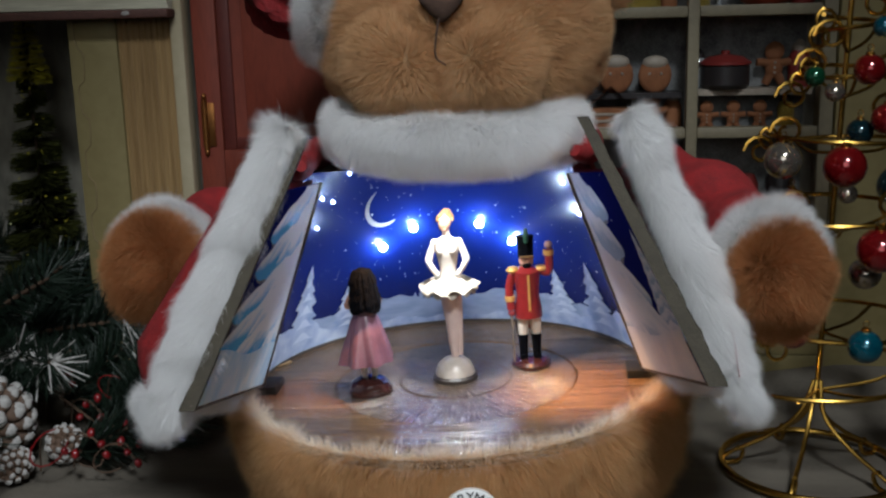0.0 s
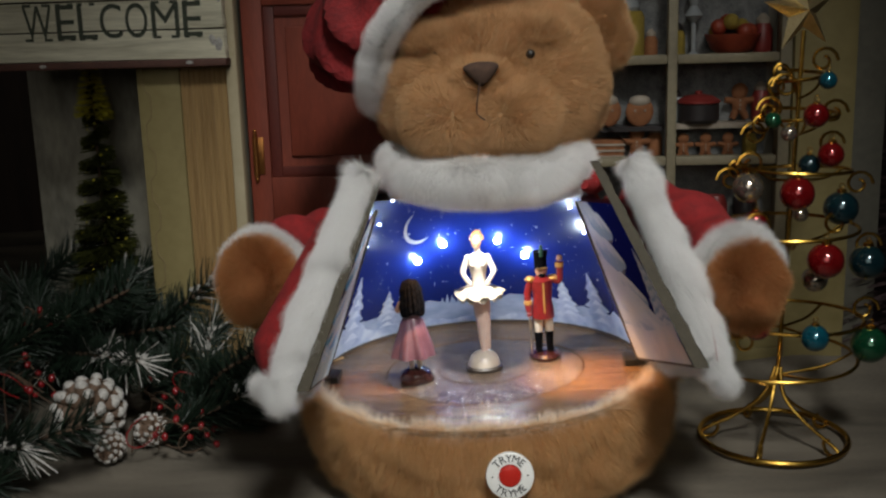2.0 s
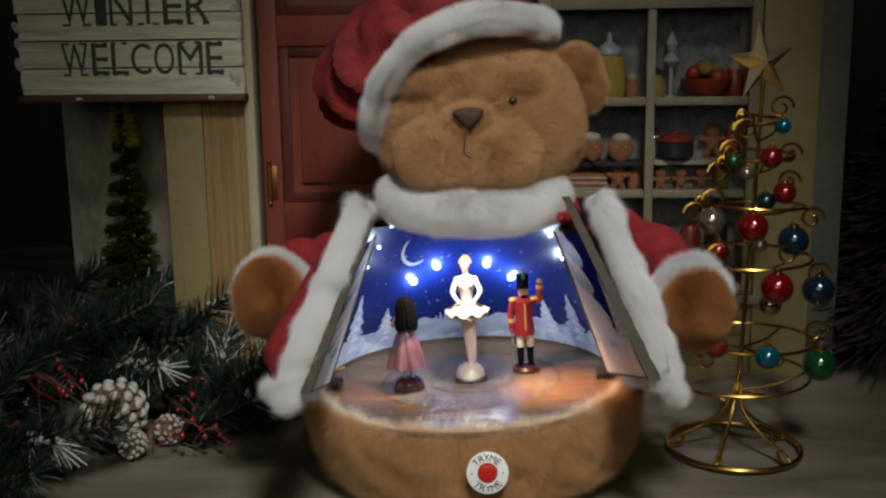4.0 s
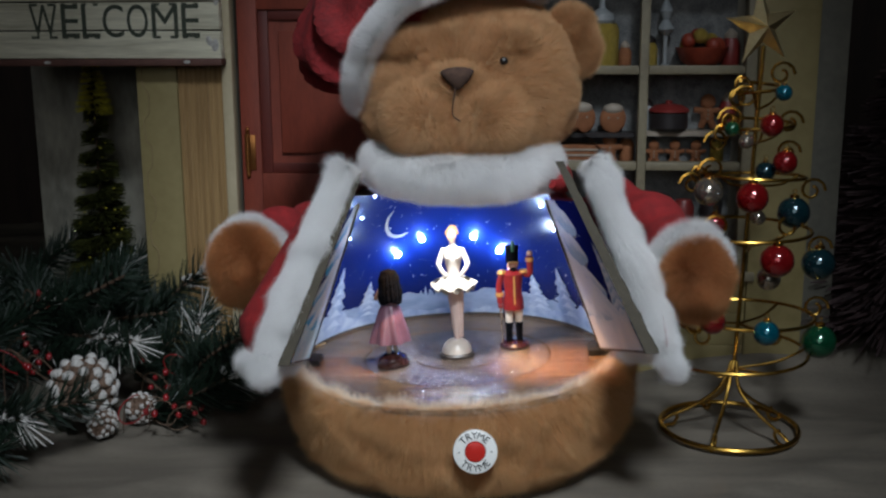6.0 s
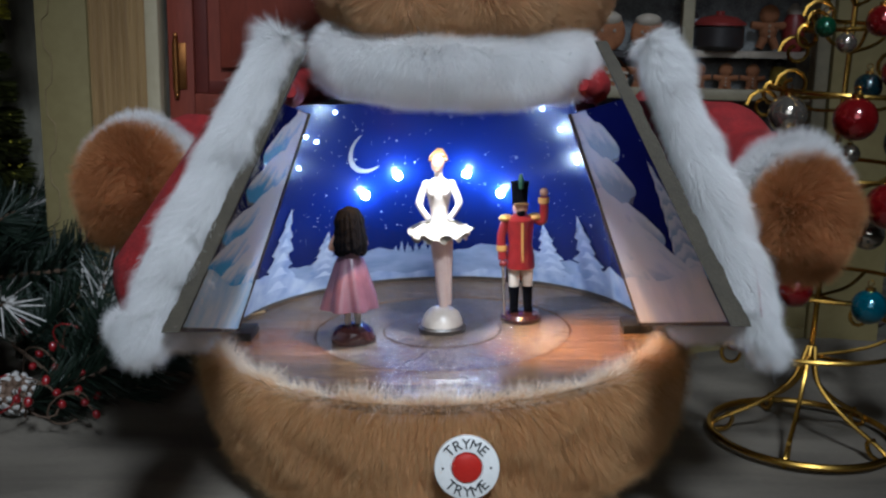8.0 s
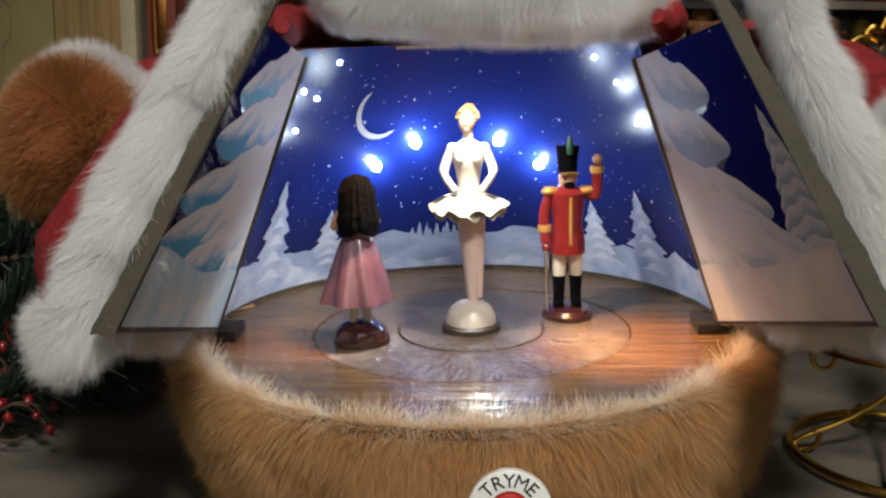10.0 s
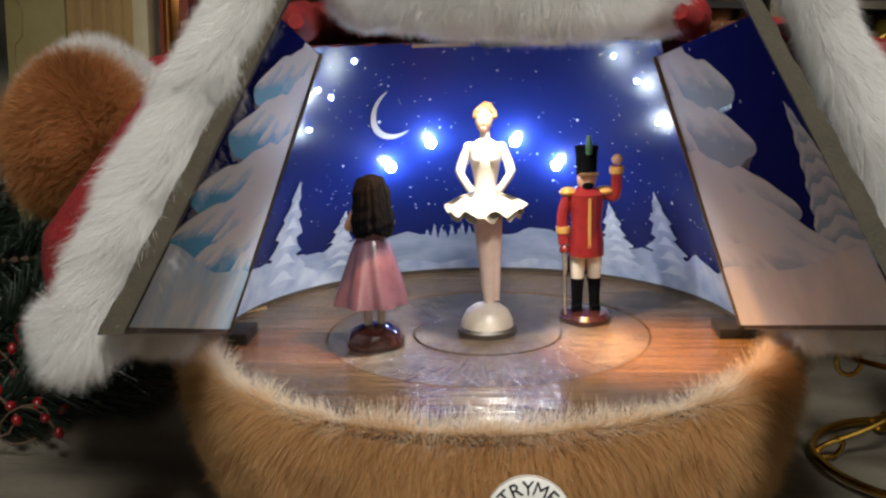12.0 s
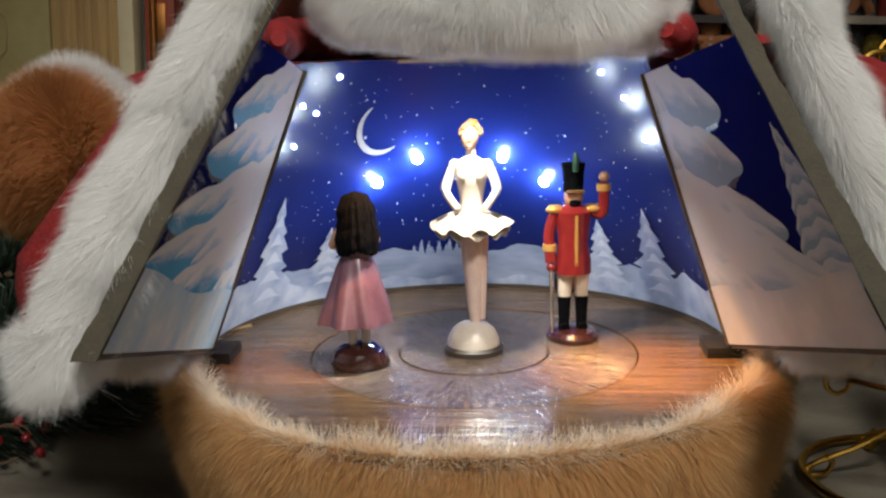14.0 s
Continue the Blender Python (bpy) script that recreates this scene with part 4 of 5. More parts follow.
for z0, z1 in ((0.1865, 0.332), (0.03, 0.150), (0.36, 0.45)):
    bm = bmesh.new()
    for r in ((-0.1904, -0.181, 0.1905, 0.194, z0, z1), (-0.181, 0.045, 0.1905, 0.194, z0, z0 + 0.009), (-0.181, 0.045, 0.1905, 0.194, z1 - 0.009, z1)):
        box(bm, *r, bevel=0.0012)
    part("door_moulding", bm, DOOR_SHADE, door, "recessed panel moulding with shade put into its red")
    part("door_panel", boxes((-0.172, 0.045, 0.1895, 0.194, z0 + 0.018, z1 - 0.018), bevel=0.0015), DOOR_RED, door)
for z in (0.2055, 0.405):
    bm = bmesh.new()
    tube(bm, [(-0.2025, 0.1865, z - 0.0185), (-0.2025, 0.1865, z + 0.0185)], [0.0022] * 2, 10)
    ball(bm, (-0.2025, 0.1865, z + 0.0205), (0.0018, 0.0018, 0.003))
    ball(bm, (-0.2025, 0.1865, z - 0.0205), (0.0018, 0.0018, 0.003))
    box(bm, -0.2055, -0.1955, 0.1866, 0.1885, z - 0.016, z + 0.016, bevel=0.0004)
    part("hinge", bm, BRASS, door, "worn brass hinge")
# window with shelves behind its panes
window = tagged(part("window_1", boxes((0.050, 0.0615, 0.184, 0.200, 0.10, 0.372), (0.2385, 0.248, 0.184, 0.200, 0.10, 0.372), (0.0615, 0.2385, 0.184, 0.200, 0.3605, 0.372), (0.0615, 0.2385, 0.184, 0.200, 0.10, 0.109), bevel=0.0012), FRAME),
                "cream painted window with small square panes", "window", kind="structure")
part("mullion", boxes((0.1475, 0.1555, 0.186, 0.197, 0.1092, 0.3603), bevel=0.001), FRAME, window)
for z in (0.2785, 0.194):
    for x0, x1 in ((0.0617, 0.1473), (0.1557, 0.2383)):
        part("glazing_bar", boxes((x0, x1, 0.1865, 0.1965, z - 0.0038, z + 0.0038), bevel=0.001), FRAME, window)
    part("shelf", boxes((0.0617, 0.2383, 0.200, 0.2315, z - 0.0045, z - 0.001)), FRAME, window)
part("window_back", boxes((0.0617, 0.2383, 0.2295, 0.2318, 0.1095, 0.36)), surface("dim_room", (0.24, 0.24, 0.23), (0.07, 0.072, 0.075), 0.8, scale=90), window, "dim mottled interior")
part("window_sill", boxes((0.044, 0.254, 0.176, 0.1838, 0.092, 0.1), bevel=0.001), FRAME, window)
for k in range(6):
    trim("trim_clapboard", boxes((0.0455, 0.2485, 0.188 - 0.004, 0.2, 0.0 + 0.0152 * k, 0.0148 + 0.0152 * k), bevel=0.001), CREAM, "cream horizontal clapboard under the window", "board")
trim("trim_post", boxes((0.2485, 0.2985, 0.180, 0.2005, 0.0, 0.47), bevel=0.001), CREAM, "cream painted corner board")
trim("trim_header", boxes((0.046, 0.2483, 0.186, 0.2005, 0.3725, 0.47), bevel=0.001), CREAM, "cream board over the window")
trim("trim_return", boxes((0.2990, 0.3285, 0.196, 0.21, 0.0, 0.47), bevel=0.0008), surface("grey_green_board", (0.15, 0.14, 0.11), (0.10, 0.095, 0.075), 0.7, scale=20), "grey-green side board of the house front")
trim("wall_board", boxes((-0.457, -0.342, 0.31, 0.325, -0.002, 0.47)), SLATE, "dark slate-grey board standing behind the bristle tree", "wall")

# sweets behind the panes
GINGER = surface("gingerbread", (0.30, 0.12, 0.045), (0.19, 0.07, 0.025), 0.8, scale=120, bump=0.4)
ICING = surface("icing", (0.38, 0.32, 0.25), None, 0.6, scale=120)
CANDY = surface("yellow_candy", (0.42, 0.30, 0.04), (0.28, 0.20, 0.03), 0.5, scale=400, bump=0.8)
RED_BOWL = surface("red_bowl", (0.30, 0.05, 0.02), (0.2, 0.03, 0.015), 0.5, scale=120)
IRON = surface("dark_pot", (0.03, 0.025, 0.025), None, 0.4, scale=120)
POT_RED = surface("red_lid", (0.22, 0.03, 0.025), None, 0.4, scale=120)
CLEAR = surface("pale_glass", (0.35, 0.36, 0.36), (0.25, 0.27, 0.28), 0.15, scale=60)


def gingerbread_man(x, z, size, y=0.214):
    bm = bmesh.new()
    ball(bm, (0, 0, 0.8), (0.24, 0.10, 0.24))
    ball(bm, (0, 0, 0.42), (0.22, 0.10, 0.27))
    for s in (-1, 1):
        tube(bm, [(s * 0.12, 0, 0.52), (s * 0.42, 0, 0.56)], [0.1, 0.09], 8)
        tube(bm, [(s * 0.09, 0, 0.25), (s * 0.2, 0, 0.02)], [0.11, 0.1], 8)
    for q in (0.3, 0.42, 0.54):
        ball(bm, (0, -0.1, q), 0.035, 1)
    m = part("gingerbread_man", bm, (GINGER, ICING))
    m.matrix_world = Matrix.Translation((x, y, z)) @ Matrix.Diagonal((size, size, size, 1))
    return tagged(m, "small brown gingerbread man with white icing dots", "cookie", "gingerbread men on the window shelves")


def round_cookie(x, z, r):
    bm = bmesh.new()
    ball(bm, (0, 0, 0), (r, r * 0.3, r * 1.08), detail=3)
    ball(bm, (0, 0, r * 0.75), (r * 0.8, r * 0.38, r * 0.45), 1)
    for s in (-1, 1):
        ball(bm, (s * r * 0.35, -r * 0.28, r * 0.1), r * 0.09, 1)
    ob = part("iced_cookie", bm, (GINGER, ICING))
    ob.matrix_world = Matrix.Translation((x, 0.212, z + r))
    return tagged(ob, "round iced gingerbread cookie standing on a shelf", "cookie", "iced cookies")


Z_TOP, Z_MID, Z_LOW = 0.2776, 0.1931, 0.1092
round_cookie(0.100, 0.222, 0.0125)
round_cookie(0.128, 0.222, 0.0120)
house = thing("gingerbread_house", "brown gingerbread house with white icing rows", "gingerbread house", Matrix.Translation((0.096, 0.213, Z_MID)))
bm = bmesh.new()
box(bm, -0.018, 0.018, -0.01, 0.01, 0, 0.018)
part("house_wall", bm, GINGER, house)
bm = bmesh.new()
for s in (-1, 1):
    q = [bm.verts.new(p) for p in ((s * 0.021, -0.013, 0.015), (s * 0.021, 0.013, 0.015), (0, 0.013, 0.034), (0, -0.013, 0.034))]
    bm.faces.new(q)
bmesh.ops.solidify(bm, geom=bm.faces[:], thickness=0.002)
part("roof", bm, GINGER, house)
for k in range(3):
    part("icing_row", boxes((-0.019, 0.019, -0.0112, -0.0101, 0.003 + 0.005 * k, 0.0048 + 0.005 * k), bevel=0.0003), ICING, house)
gingerbread_man(0.126, Z_MID, 0.028)
for k, x in enumerate((0.166, 0.185, 0.204)):
    gingerbread_man(x, Z_MID, 0.021)
gingerbread_man(0.214, 0.225, 0.030, 0.22)
pot = thing("cooking_pot", "dark pot with a dull red lid", "pot", Matrix.Translation((0.178, 0.213, 0.2235)))
part("body", lathe(bmesh.new(), [(0.015, 0), (0.0175, 0.003), (0.0175, 0.016), (0.016, 0.017)], steps=24), IRON, pot)
part("lid", lathe(bmesh.new(), [(0.0185, 0.0172), (0.0185, 0.019), (0.012, 0.023), (0.003, 0.0245), (0.003, 0.027), (0.0005, 0.0275)], steps=24), POT_RED, pot)
trim("shelf_board", boxes((0.1557, 0.2383, 0.205, 0.2293, 0.219, 0.2235)), ICING, "pale narrow shelf board inside the window", "shelf")
trim("shelf_board", boxes((0.0617, 0.1473, 0.205, 0.2293, 0.2178, 0.222)), IRON, "dark narrow shelf board inside the window", "shelf")
jar = thing("candy_jar", "glass jar full of yellow candy", "jar", Matrix.Translation((0.116, 0.214, Z_TOP)))
part("candy", lathe(bmesh.new(), [(0.0145, 0.001), (0.0155, 0.006), (0.0155, 0.036), (0.013, 0.041)], steps=24), CANDY, jar)
part("lid", lathe(bmesh.new(), [(0.010, 0.0412), (0.0115, 0.044), (0.0105, 0.049), (0.003, 0.055), (0.0025, 0.062), (0.0005, 0.064)], steps=24), CLEAR, jar)
jug = thing("glass_jug", "pale glass jug behind the window", "jug", Matrix.Translation((0.083, 0.214, Z_TOP)))
part("body", lathe(bmesh.new(), [(0.010, 0.001), (0.0135, 0.010), (0.0135, 0.028), (0.008, 0.042), (0.0085, 0.052)], steps=24), CLEAR, jug)
stand = thing("glass_stand", "slender pale glass stand behind the window", "glass stand", Matrix.Translation((0.173, 0.216, Z_TOP)))
part("stem", lathe(bmesh.new(), [(0.009, 0.001), (0.002, 0.006), (0.002, 0.03), (0.008, 0.036), (0.003, 0.044), (0.006, 0.052), (0.0008, 0.064)], steps=20), CLEAR, stand)
bowl_thing = thing("fruit_bowl", "red bowl heaped with fruit behind the window", "bowl", Matrix.Translation((0.205, 0.213, Z_TOP)))
part("bowl", lathe(bmesh.new(), [(0.008, 0.001), (0.018, 0.008), (0.0235, 0.020), (0.022, 0.020)], steps=28), RED_BOWL, bowl_thing)
for k in range(7):
    part("fruit", ball(bmesh.new(), (0.014 * math.cos(k * 0.9), 0.008 * math.sin(k * 0.9), 0.022 + 0.004 * (k % 3)), 0.0068), CANDY if k % 2 else RED_BOWL, bowl_thing)
for k, (x, z, q) in enumerate(((0.138, Z_TOP, 0.020), (0.160, Z_TOP, 0.024), (0.232, Z_TOP, 0.028), (0.070, Z_MID, 0.024), (0.142, Z_MID, 0.022), (0.224, Z_MID, 0.020), (0.232, 0.2235, 0.026), (0.160, 0.2235, 0.022))):
    o = thing("candle_jar", "dim little jar on a window shelf", "jar", Matrix.Translation((x, 0.2215, z)), "little jars on the window shelves")
    part("body", lathe(bmesh.new(), [(q * 0.26, 0.0), (q * 0.3, 0.1 * q), (q * 0.3, 0.8 * q), (q * 0.2, q)], steps=16), (GINGER, CANDY, POT_RED, CLEAR)[k % 4], o)
    part("stopper", lathe(bmesh.new(), [(q * 0.21, q), (q * 0.22, 1.12 * q), (q * 0.06, 1.3 * q)], steps=12), IRON if k % 2 else ICING, o)
for k, x in enumerate((0.08, 0.105, 0.13, 0.17, 0.195, 0.22)):
    j = thing("storage_jar", "dim glass storage jar on the bottom shelf", "jar", Matrix.Translation((x, 0.214, Z_LOW)), "storage jars")
    part("body", lathe(bmesh.new(), [(0.009, 0.001), (0.010, 0.004), (0.010, 0.04 + 0.004 * (k % 3)), (0.007, 0.047 + 0.004 * (k % 3))], steps=18), (CLEAR, POT_RED, IRON)[k % 3], j)

# ---- hanging sign ----
sign = thing("welcome_sign", "weathered wooden plank sign lettered WINTER WELCOME", "sign")
rng = random.Random(5)
for k in range(5):
    z0 = 0.2905 + 0.0247 * k
    bm = bmesh.new()
    left, right = -0.4275 + rng.uniform(-0.002, 0.002), -0.2185 + rng.uniform(-0.002, 0.002)
    box(bm, left, right, 0.1665, 0.1755, z0, z0 + 0.0231)
    bmesh.ops.subdivide_edges(bm, edges=bm.edges[:], cuts=3, use_grid_fill=True)
    for v in bm.verts:
        v.co += Vector((rng.uniform(-1, 1) * 0.0012 if abs(v.co.x + 0.323) > 0.09 else 0, 0, rng.uniform(-1, 1) * 0.0003))
    part("plank", bm, SIGN_WOOD, sign)
part("sign_backing", boxes((-0.426, -0.220, 0.1756, 0.1795, 0.291, 0.413)), SIGN_GAP, sign)
part("bottom_rail", boxes((-0.430, -0.2165, 0.1625, 0.1790, 0.2838, 0.2900), bevel=0.0012), SIGN_EDGE, sign, "brown bottom rail with chipped paint")
for x, z, r in ((-0.4285, 0.352, 0.006), (-0.4285, 0.318, 0.007), (-0.4285, 0.338, 0.005), (-0.2225, 0.3015, 0.006), (-0.2275, 0.305, 0.005), (-0.2205, 0.358, 0.005), (-0.2235, 0.366, 0.005), (-0.2200, 0.339, 0.004)):
    part("paint_chip", ball(bmesh.new(), (x, 0.1668, z), (r * 0.55, 0.0012, r), turn=Matrix.Rotation(rng.uniform(-0.5, 0.5), 4, "Y")), SNOW, sign, "patch of peeling white paint")
for x, z in ((-0.372, 0.2868), (-0.247, 0.2872)):
    part("paint_chip", ball(bmesh.new(), (x, 0.1624, z), (0.0032, 0.0008, 0.0016)), SNOW, sign)


def sign_word(word, x0, x1, z0, z1):
    wide = {"W": 1.35, "M": 1.25, "I": 0.5, "L": 0.85, "E": 0.85}
    total = sum(wide.get(c, 1.0) for c in word)
    x = x0
    for c in word:
        w = (x1 - x0) * wide.get(c, 1.0) / total
        mesh = letter_mesh(c, 0.03, 0.0003)
        p = np.empty(len(mesh.vertices) * 3)
        mesh.vertices.foreach_get("co", p)
        p = p.reshape(-1, 3)
        lo, hi = p.min(0), p.max(0)
        ob = part("letter", mesh, SIGN_INK, sign)
        sx, sz = 0.86 * w / (hi[0] - lo[0]), (z1 - z0) / (hi[1] - lo[1])
        ob.matrix_world = Matrix.Translation((x + w / 2 - sx * (lo[0] + hi[0]) / 2, 0.1664, z0 - sz * lo[1])) @ Matrix.Rotation(math.pi / 2, 4, "X") @ Matrix.Diagonal((sx, sz, 1, 1))
        if c not in "OC":
            for zz in (z0, z1):
                part("serif", boxes((x + 0.10 * w, x + 0.34 * w, 0.1660, 0.1664, zz - 0.0011, zz + 0.0011), (x + 0.66 * w, x + 0.90 * w, 0.1660, 0.1664, zz - 0.0011, zz + 0.0011)) if c not in "I" else
                     boxes((x + 0.1 * w, x + 0.9 * w, 0.1660, 0.1664, zz - 0.0011, zz + 0.0011)), SIGN_INK, sign)
        x += w


sign_word("WELCOME", -0.389, -0.234, 0.3085, 0.3365)
sign_word("WINTER", -0.387, -0.244, 0.3535, 0.3845)

# ---- bristle trees ----


def bristles(place, height, radius, count, material, tip_share=0.0, seed=1, width=0.0006, droop=0.25, power=0.9, fork=0.012):
    """A cone of thin bristles wound round a stem; returns a bmesh-free mesh."""
    r = np.random.default_rng(seed)
    h = r.random(count) ** 1.25
    a = h * 70 + r.normal(size=count) * 0.7
    size = radius * (1 - h) ** power * (0.75 + 0.4 * r.random(count)) + fork * 0.3
    base = np.stack([np.zeros(count), np.zeros(count), h * height], 1)
    way = np.stack([np.cos(a), np.sin(a), -droop + 0.35 * r.random(count)], 1)
    way /= np.linalg.norm(way, axis=1, keepdims=True)
    tip = base + way * size[:, None]
    side = np.stack([-np.sin(a), np.cos(a), r.normal(size=count) * 0.6], 1) * width
    start = base + way * size[:, None] * 0.08
    pts = np.stack([start - side, start + side, tip + side * 0.6, tip - side * 0.6], 1).reshape(-1, 3) + np.array(place)
    mesh = bpy.data.meshes.new("bristles")
    mesh.vertices.add(len(pts))
    mesh.vertices.foreach_set("co", pts.astype(np.float32).ravel())
    mesh.loops.add(4 * count)
    mesh.loops.foreach_set("vertex_index", np.arange(4 * count, dtype=np.int32))
    mesh.polygons.add(count)
    mesh.polygons.foreach_set("loop_start", np.arange(0, 4 * count, 4, dtype=np.int32))
    mesh.update(calc_edges=True)
    return mesh


brush = thing("bristle_tree", "slim olive bristle christmas tree with a gold tip", "christmas tree", Matrix.Translation((-0.371, 0.255, 0.0)))
part("stem", tube(bmesh.new(), [(0, 0, 0), (0, 0, 0.312)], [0.002, 0.0008], 8), BARK, brush)
part("foliage", bristles((0, 0, 0.03), 0.240, 0.038, 14000, None, seed=2), TINSEL, brush, "olive green glittery bristles")
part("gold_tip", bristles((0, 0, 0.238), 0.060, 0.014, 1500, None, seed=3, width=0.0005), TINSEL_GOLD, brush, "gold tinsel tip")
for k in range(46):
    h = rng.random()
    a, q = rng.uniform(math.pi, math.tau), 0.030 * (1 - h) + 0.005
    part("glint", ball(bmesh.new(), (q * math.cos(a), q * math.sin(a), 0.05 + 0.19 * h), rng.uniform(0.0006, 0.0012), detail=1), TINSEL_GOLD, brush)
dark = thing("dark_fir", "dark artificial fir with pale frosted tips", "christmas tree", Matrix.Translation((0.405, 0.235, 0.035)))
part("stem", tube(bmesh.new(), [(0, 0, 0), (0, 0, 0.30)], [0.004, 0.001], 8), BARK, dark)
part("foliage", bristles((0, 0, 0.01), 0.30, 0.105, 9000, None, seed=4, width=0.0013), DARK_FIR, dark, "dark plum-brown needles")
part("frost", bristles((0, 0, 0.015), 0.29, 0.108, 260, None, seed=5, width=0.0009), surface("frost", (0.22, 0.15, 0.15), (0.12, 0.08, 0.08), 0.7, scale=90), dark, "pale frosted tips")

# ---- gold wire tree with glass balls ----
AX = Vector((0.210, 0.052, 0.0))
LEAN = Vector((0.0166, 0.025, 0.3))
wire_tree = thing("wire_tree", "gold wire ornament tree hung with glass balls", "ornament tree")


def stem(z):
    return AX + LEAN * (z / 0.3)


part("pole", tube(bmesh.new(), [stem(0.045), stem(0.30)], 0.0017, 8), WIRE_GOLD, wire_tree)
part("base_ring", tube(bmesh.new(), [AX + Vector((0.053 * math.cos(a), 0.053 * math.sin(a), 0.004)) for a in (math.tau * k / 48 for k in range(48))], 0.0021, 8, closed=True), WIRE_GOLD, wire_tree)
for k in range(5):
    a = math.tau * k / 5 + 0.5
    d = Vector((math.cos(a), math.sin(a), 0))
    pts = [stem(0.056) + d * 0.002, AX + d * 0.008 + Vector((0, 0, 0.036)), AX + d * 0.026 + Vector((0, 0, 0.020)), AX + d * 0.049 + Vector((0, 0, 0.007)),
           AX + d * 0.051 + Vector((0, 0, 0.001)), AX + d * 0.043 + Vector((0, 0, 0.0025)), AX + d * 0.040 + Vector((0, 0, 0.009)), AX + d * 0.044 + Vector((0, 0, 0.012))]
    part("leg", tube(bmesh.new(), spline(pts, 6), 0.0014, 7), WIRE_GOLD, wire_tree, "curled wire leg")


def tier(z, radius, start, turns, rise):
    n = int(40 * turns)
    pts = [stem(z + rise * k / n) + Vector((math.cos(start + math.tau * turns * k / n), math.sin(start + math.tau * turns * k / n), 0)) * radius * (1 - 0.18 * k / n) for k in range(n + 1)]
    part("wire_tier", tube(bmesh.new(), pts, 0.0014, 7), WIRE_GOLD, wire_tree)
    for e, s in ((0, 1), (-1, -1)):
        p = pts[e]
        curl = [p + Vector((0.009 * (1 - t / 14) * math.sin(t * 0.55), 0, 0.009 * (1 - t / 16) * (math.cos(t * 0.55) - 1) + 0.003)) for t in range(13)]
        part("wire_curl", tube(bmesh.new(), curl, 0.0012, 6), WIRE_GOLD, wire_tree)
    for t in (0.2, 0.5, 0.8):
        p = pts[int(t * n)]
        part("wire_arm", tube(bmesh.new(), spline([stem(z - 0.012), stem(z - 0.012).lerp(p, 0.6) + Vector((0, 0, -0.004)), p], 5), 0.0011, 6), WIRE_GOLD, wire_tree)


tier(0.062, 0.062, 3.6, 0.55, 0.006)
tier(0.098, 0.060, 3.9, 1.0, -0.010)
tier(0.158, 0.052, 3.3, 1.05, 0.006)
tier(0.206, 0.043, 3.2, 1.05, -0.010)
tier(0.238, 0.030, 3.4, 1.0, 0.008)
tier(0.264, 0.018, 3.0, 1.0, 0.010)
# scrolls between the tiers
for s, z, out, ahead in ((-1, 0.246, 0.022, -0.012), (1, 0.243, 0.022, -0.012), (-1, 0.208, 0.034, -0.016), (1, 0.279, 0.014, -0.006), (-1, 0.196, 0.046, -0.006), (1, 0.192, 0.044, -0.01), (1, 0.150, 0.050, -0.02),
                         (-1, 0.150, 0.046, -0.02), (1, 0.218, 0.030, 0.016), (-1, 0.226, 0.026, 0.014), (1, 0.104, 0.052, -0.02), (-1, 0.168, 0.030, -0.034), (1, 0.17, 0.02, -0.044), (-1, 0.262, 0.013, -0.012)):
    c = stem(z) + Vector((s * out, ahead, 0))
    curl = [c + Vector((s * 0.010 * (1 - t / 20) * math.cos(t * 0.55), 0.002 * t / 14, 0.010 * (1 - t / 20) * math.sin(t * 0.55))) for t in range(15)]
    part("scroll", tube(bmesh.new(), curl, 0.0012, 6), WIRE_GOLD, wire_tree)
star = bmesh.new()
c = stem(0.3085)
m = Matrix.Translation(c + Vector((-0.0035, -0.004, 0.0055))) @ Matrix.Rotation(radians(-6), 4, "Y") @ Matrix.Rotation(radians(18), 4, "Z")
rim = [star.verts.new(m @ Vector(((0.0310 if k % 2 == 0 else 0.0115) * math.sin(math.pi * k / 5), 0, (0.0310 if k % 2 == 0 else 0.0115) * math.cos(math.pi * k / 5)))) for k in range(10)]
front, back = star.verts.new(m @ Vector((0, -0.009, 0))), star.verts.new(m @ Vector((0, 0.009, 0)))
for k in range(10):
    star.faces.new((rim[k], rim[(k + 1) % 10], front))
    star.faces.new((rim[(k + 1) % 10], rim[k], back))
part("star", star, STAR_GOLD, wire_tree, "faceted gold star", smooth=False)


def glass_ball(x, y, z, r, material, label):
    ob = thing("glass_ball", label, "ornament", Matrix.Translation((x, y, z)), "balls on the wire tree")
    part("ball", ball(bmesh.new(), (0, 0, 0), r, detail=3), material, ob)
    part("cap", lathe(bmesh.new(), [(r * 0.28, r * 0.93), (r * 0.28, r * 1.12), (r * 0.2, r * 1.15)], steps=14), WIRE_GOLD, ob)
    loop = [Vector((0.0016 * math.cos(t), 0, r * 1.15 + 0.0022 + 0.0016 * math.sin(t))) for t in (math.tau * k / 10 for k in range(10))]
    part("loop", tube(bmesh.new(), loop, 0.0003, 5, closed=True), WIRE_GOLD, ob)


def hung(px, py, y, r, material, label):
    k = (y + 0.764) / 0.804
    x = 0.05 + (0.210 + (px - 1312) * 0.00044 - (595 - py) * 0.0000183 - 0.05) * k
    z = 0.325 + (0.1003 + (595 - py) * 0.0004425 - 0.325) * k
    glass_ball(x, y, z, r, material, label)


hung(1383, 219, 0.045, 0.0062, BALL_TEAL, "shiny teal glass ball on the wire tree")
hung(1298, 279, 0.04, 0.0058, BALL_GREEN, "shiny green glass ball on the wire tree")
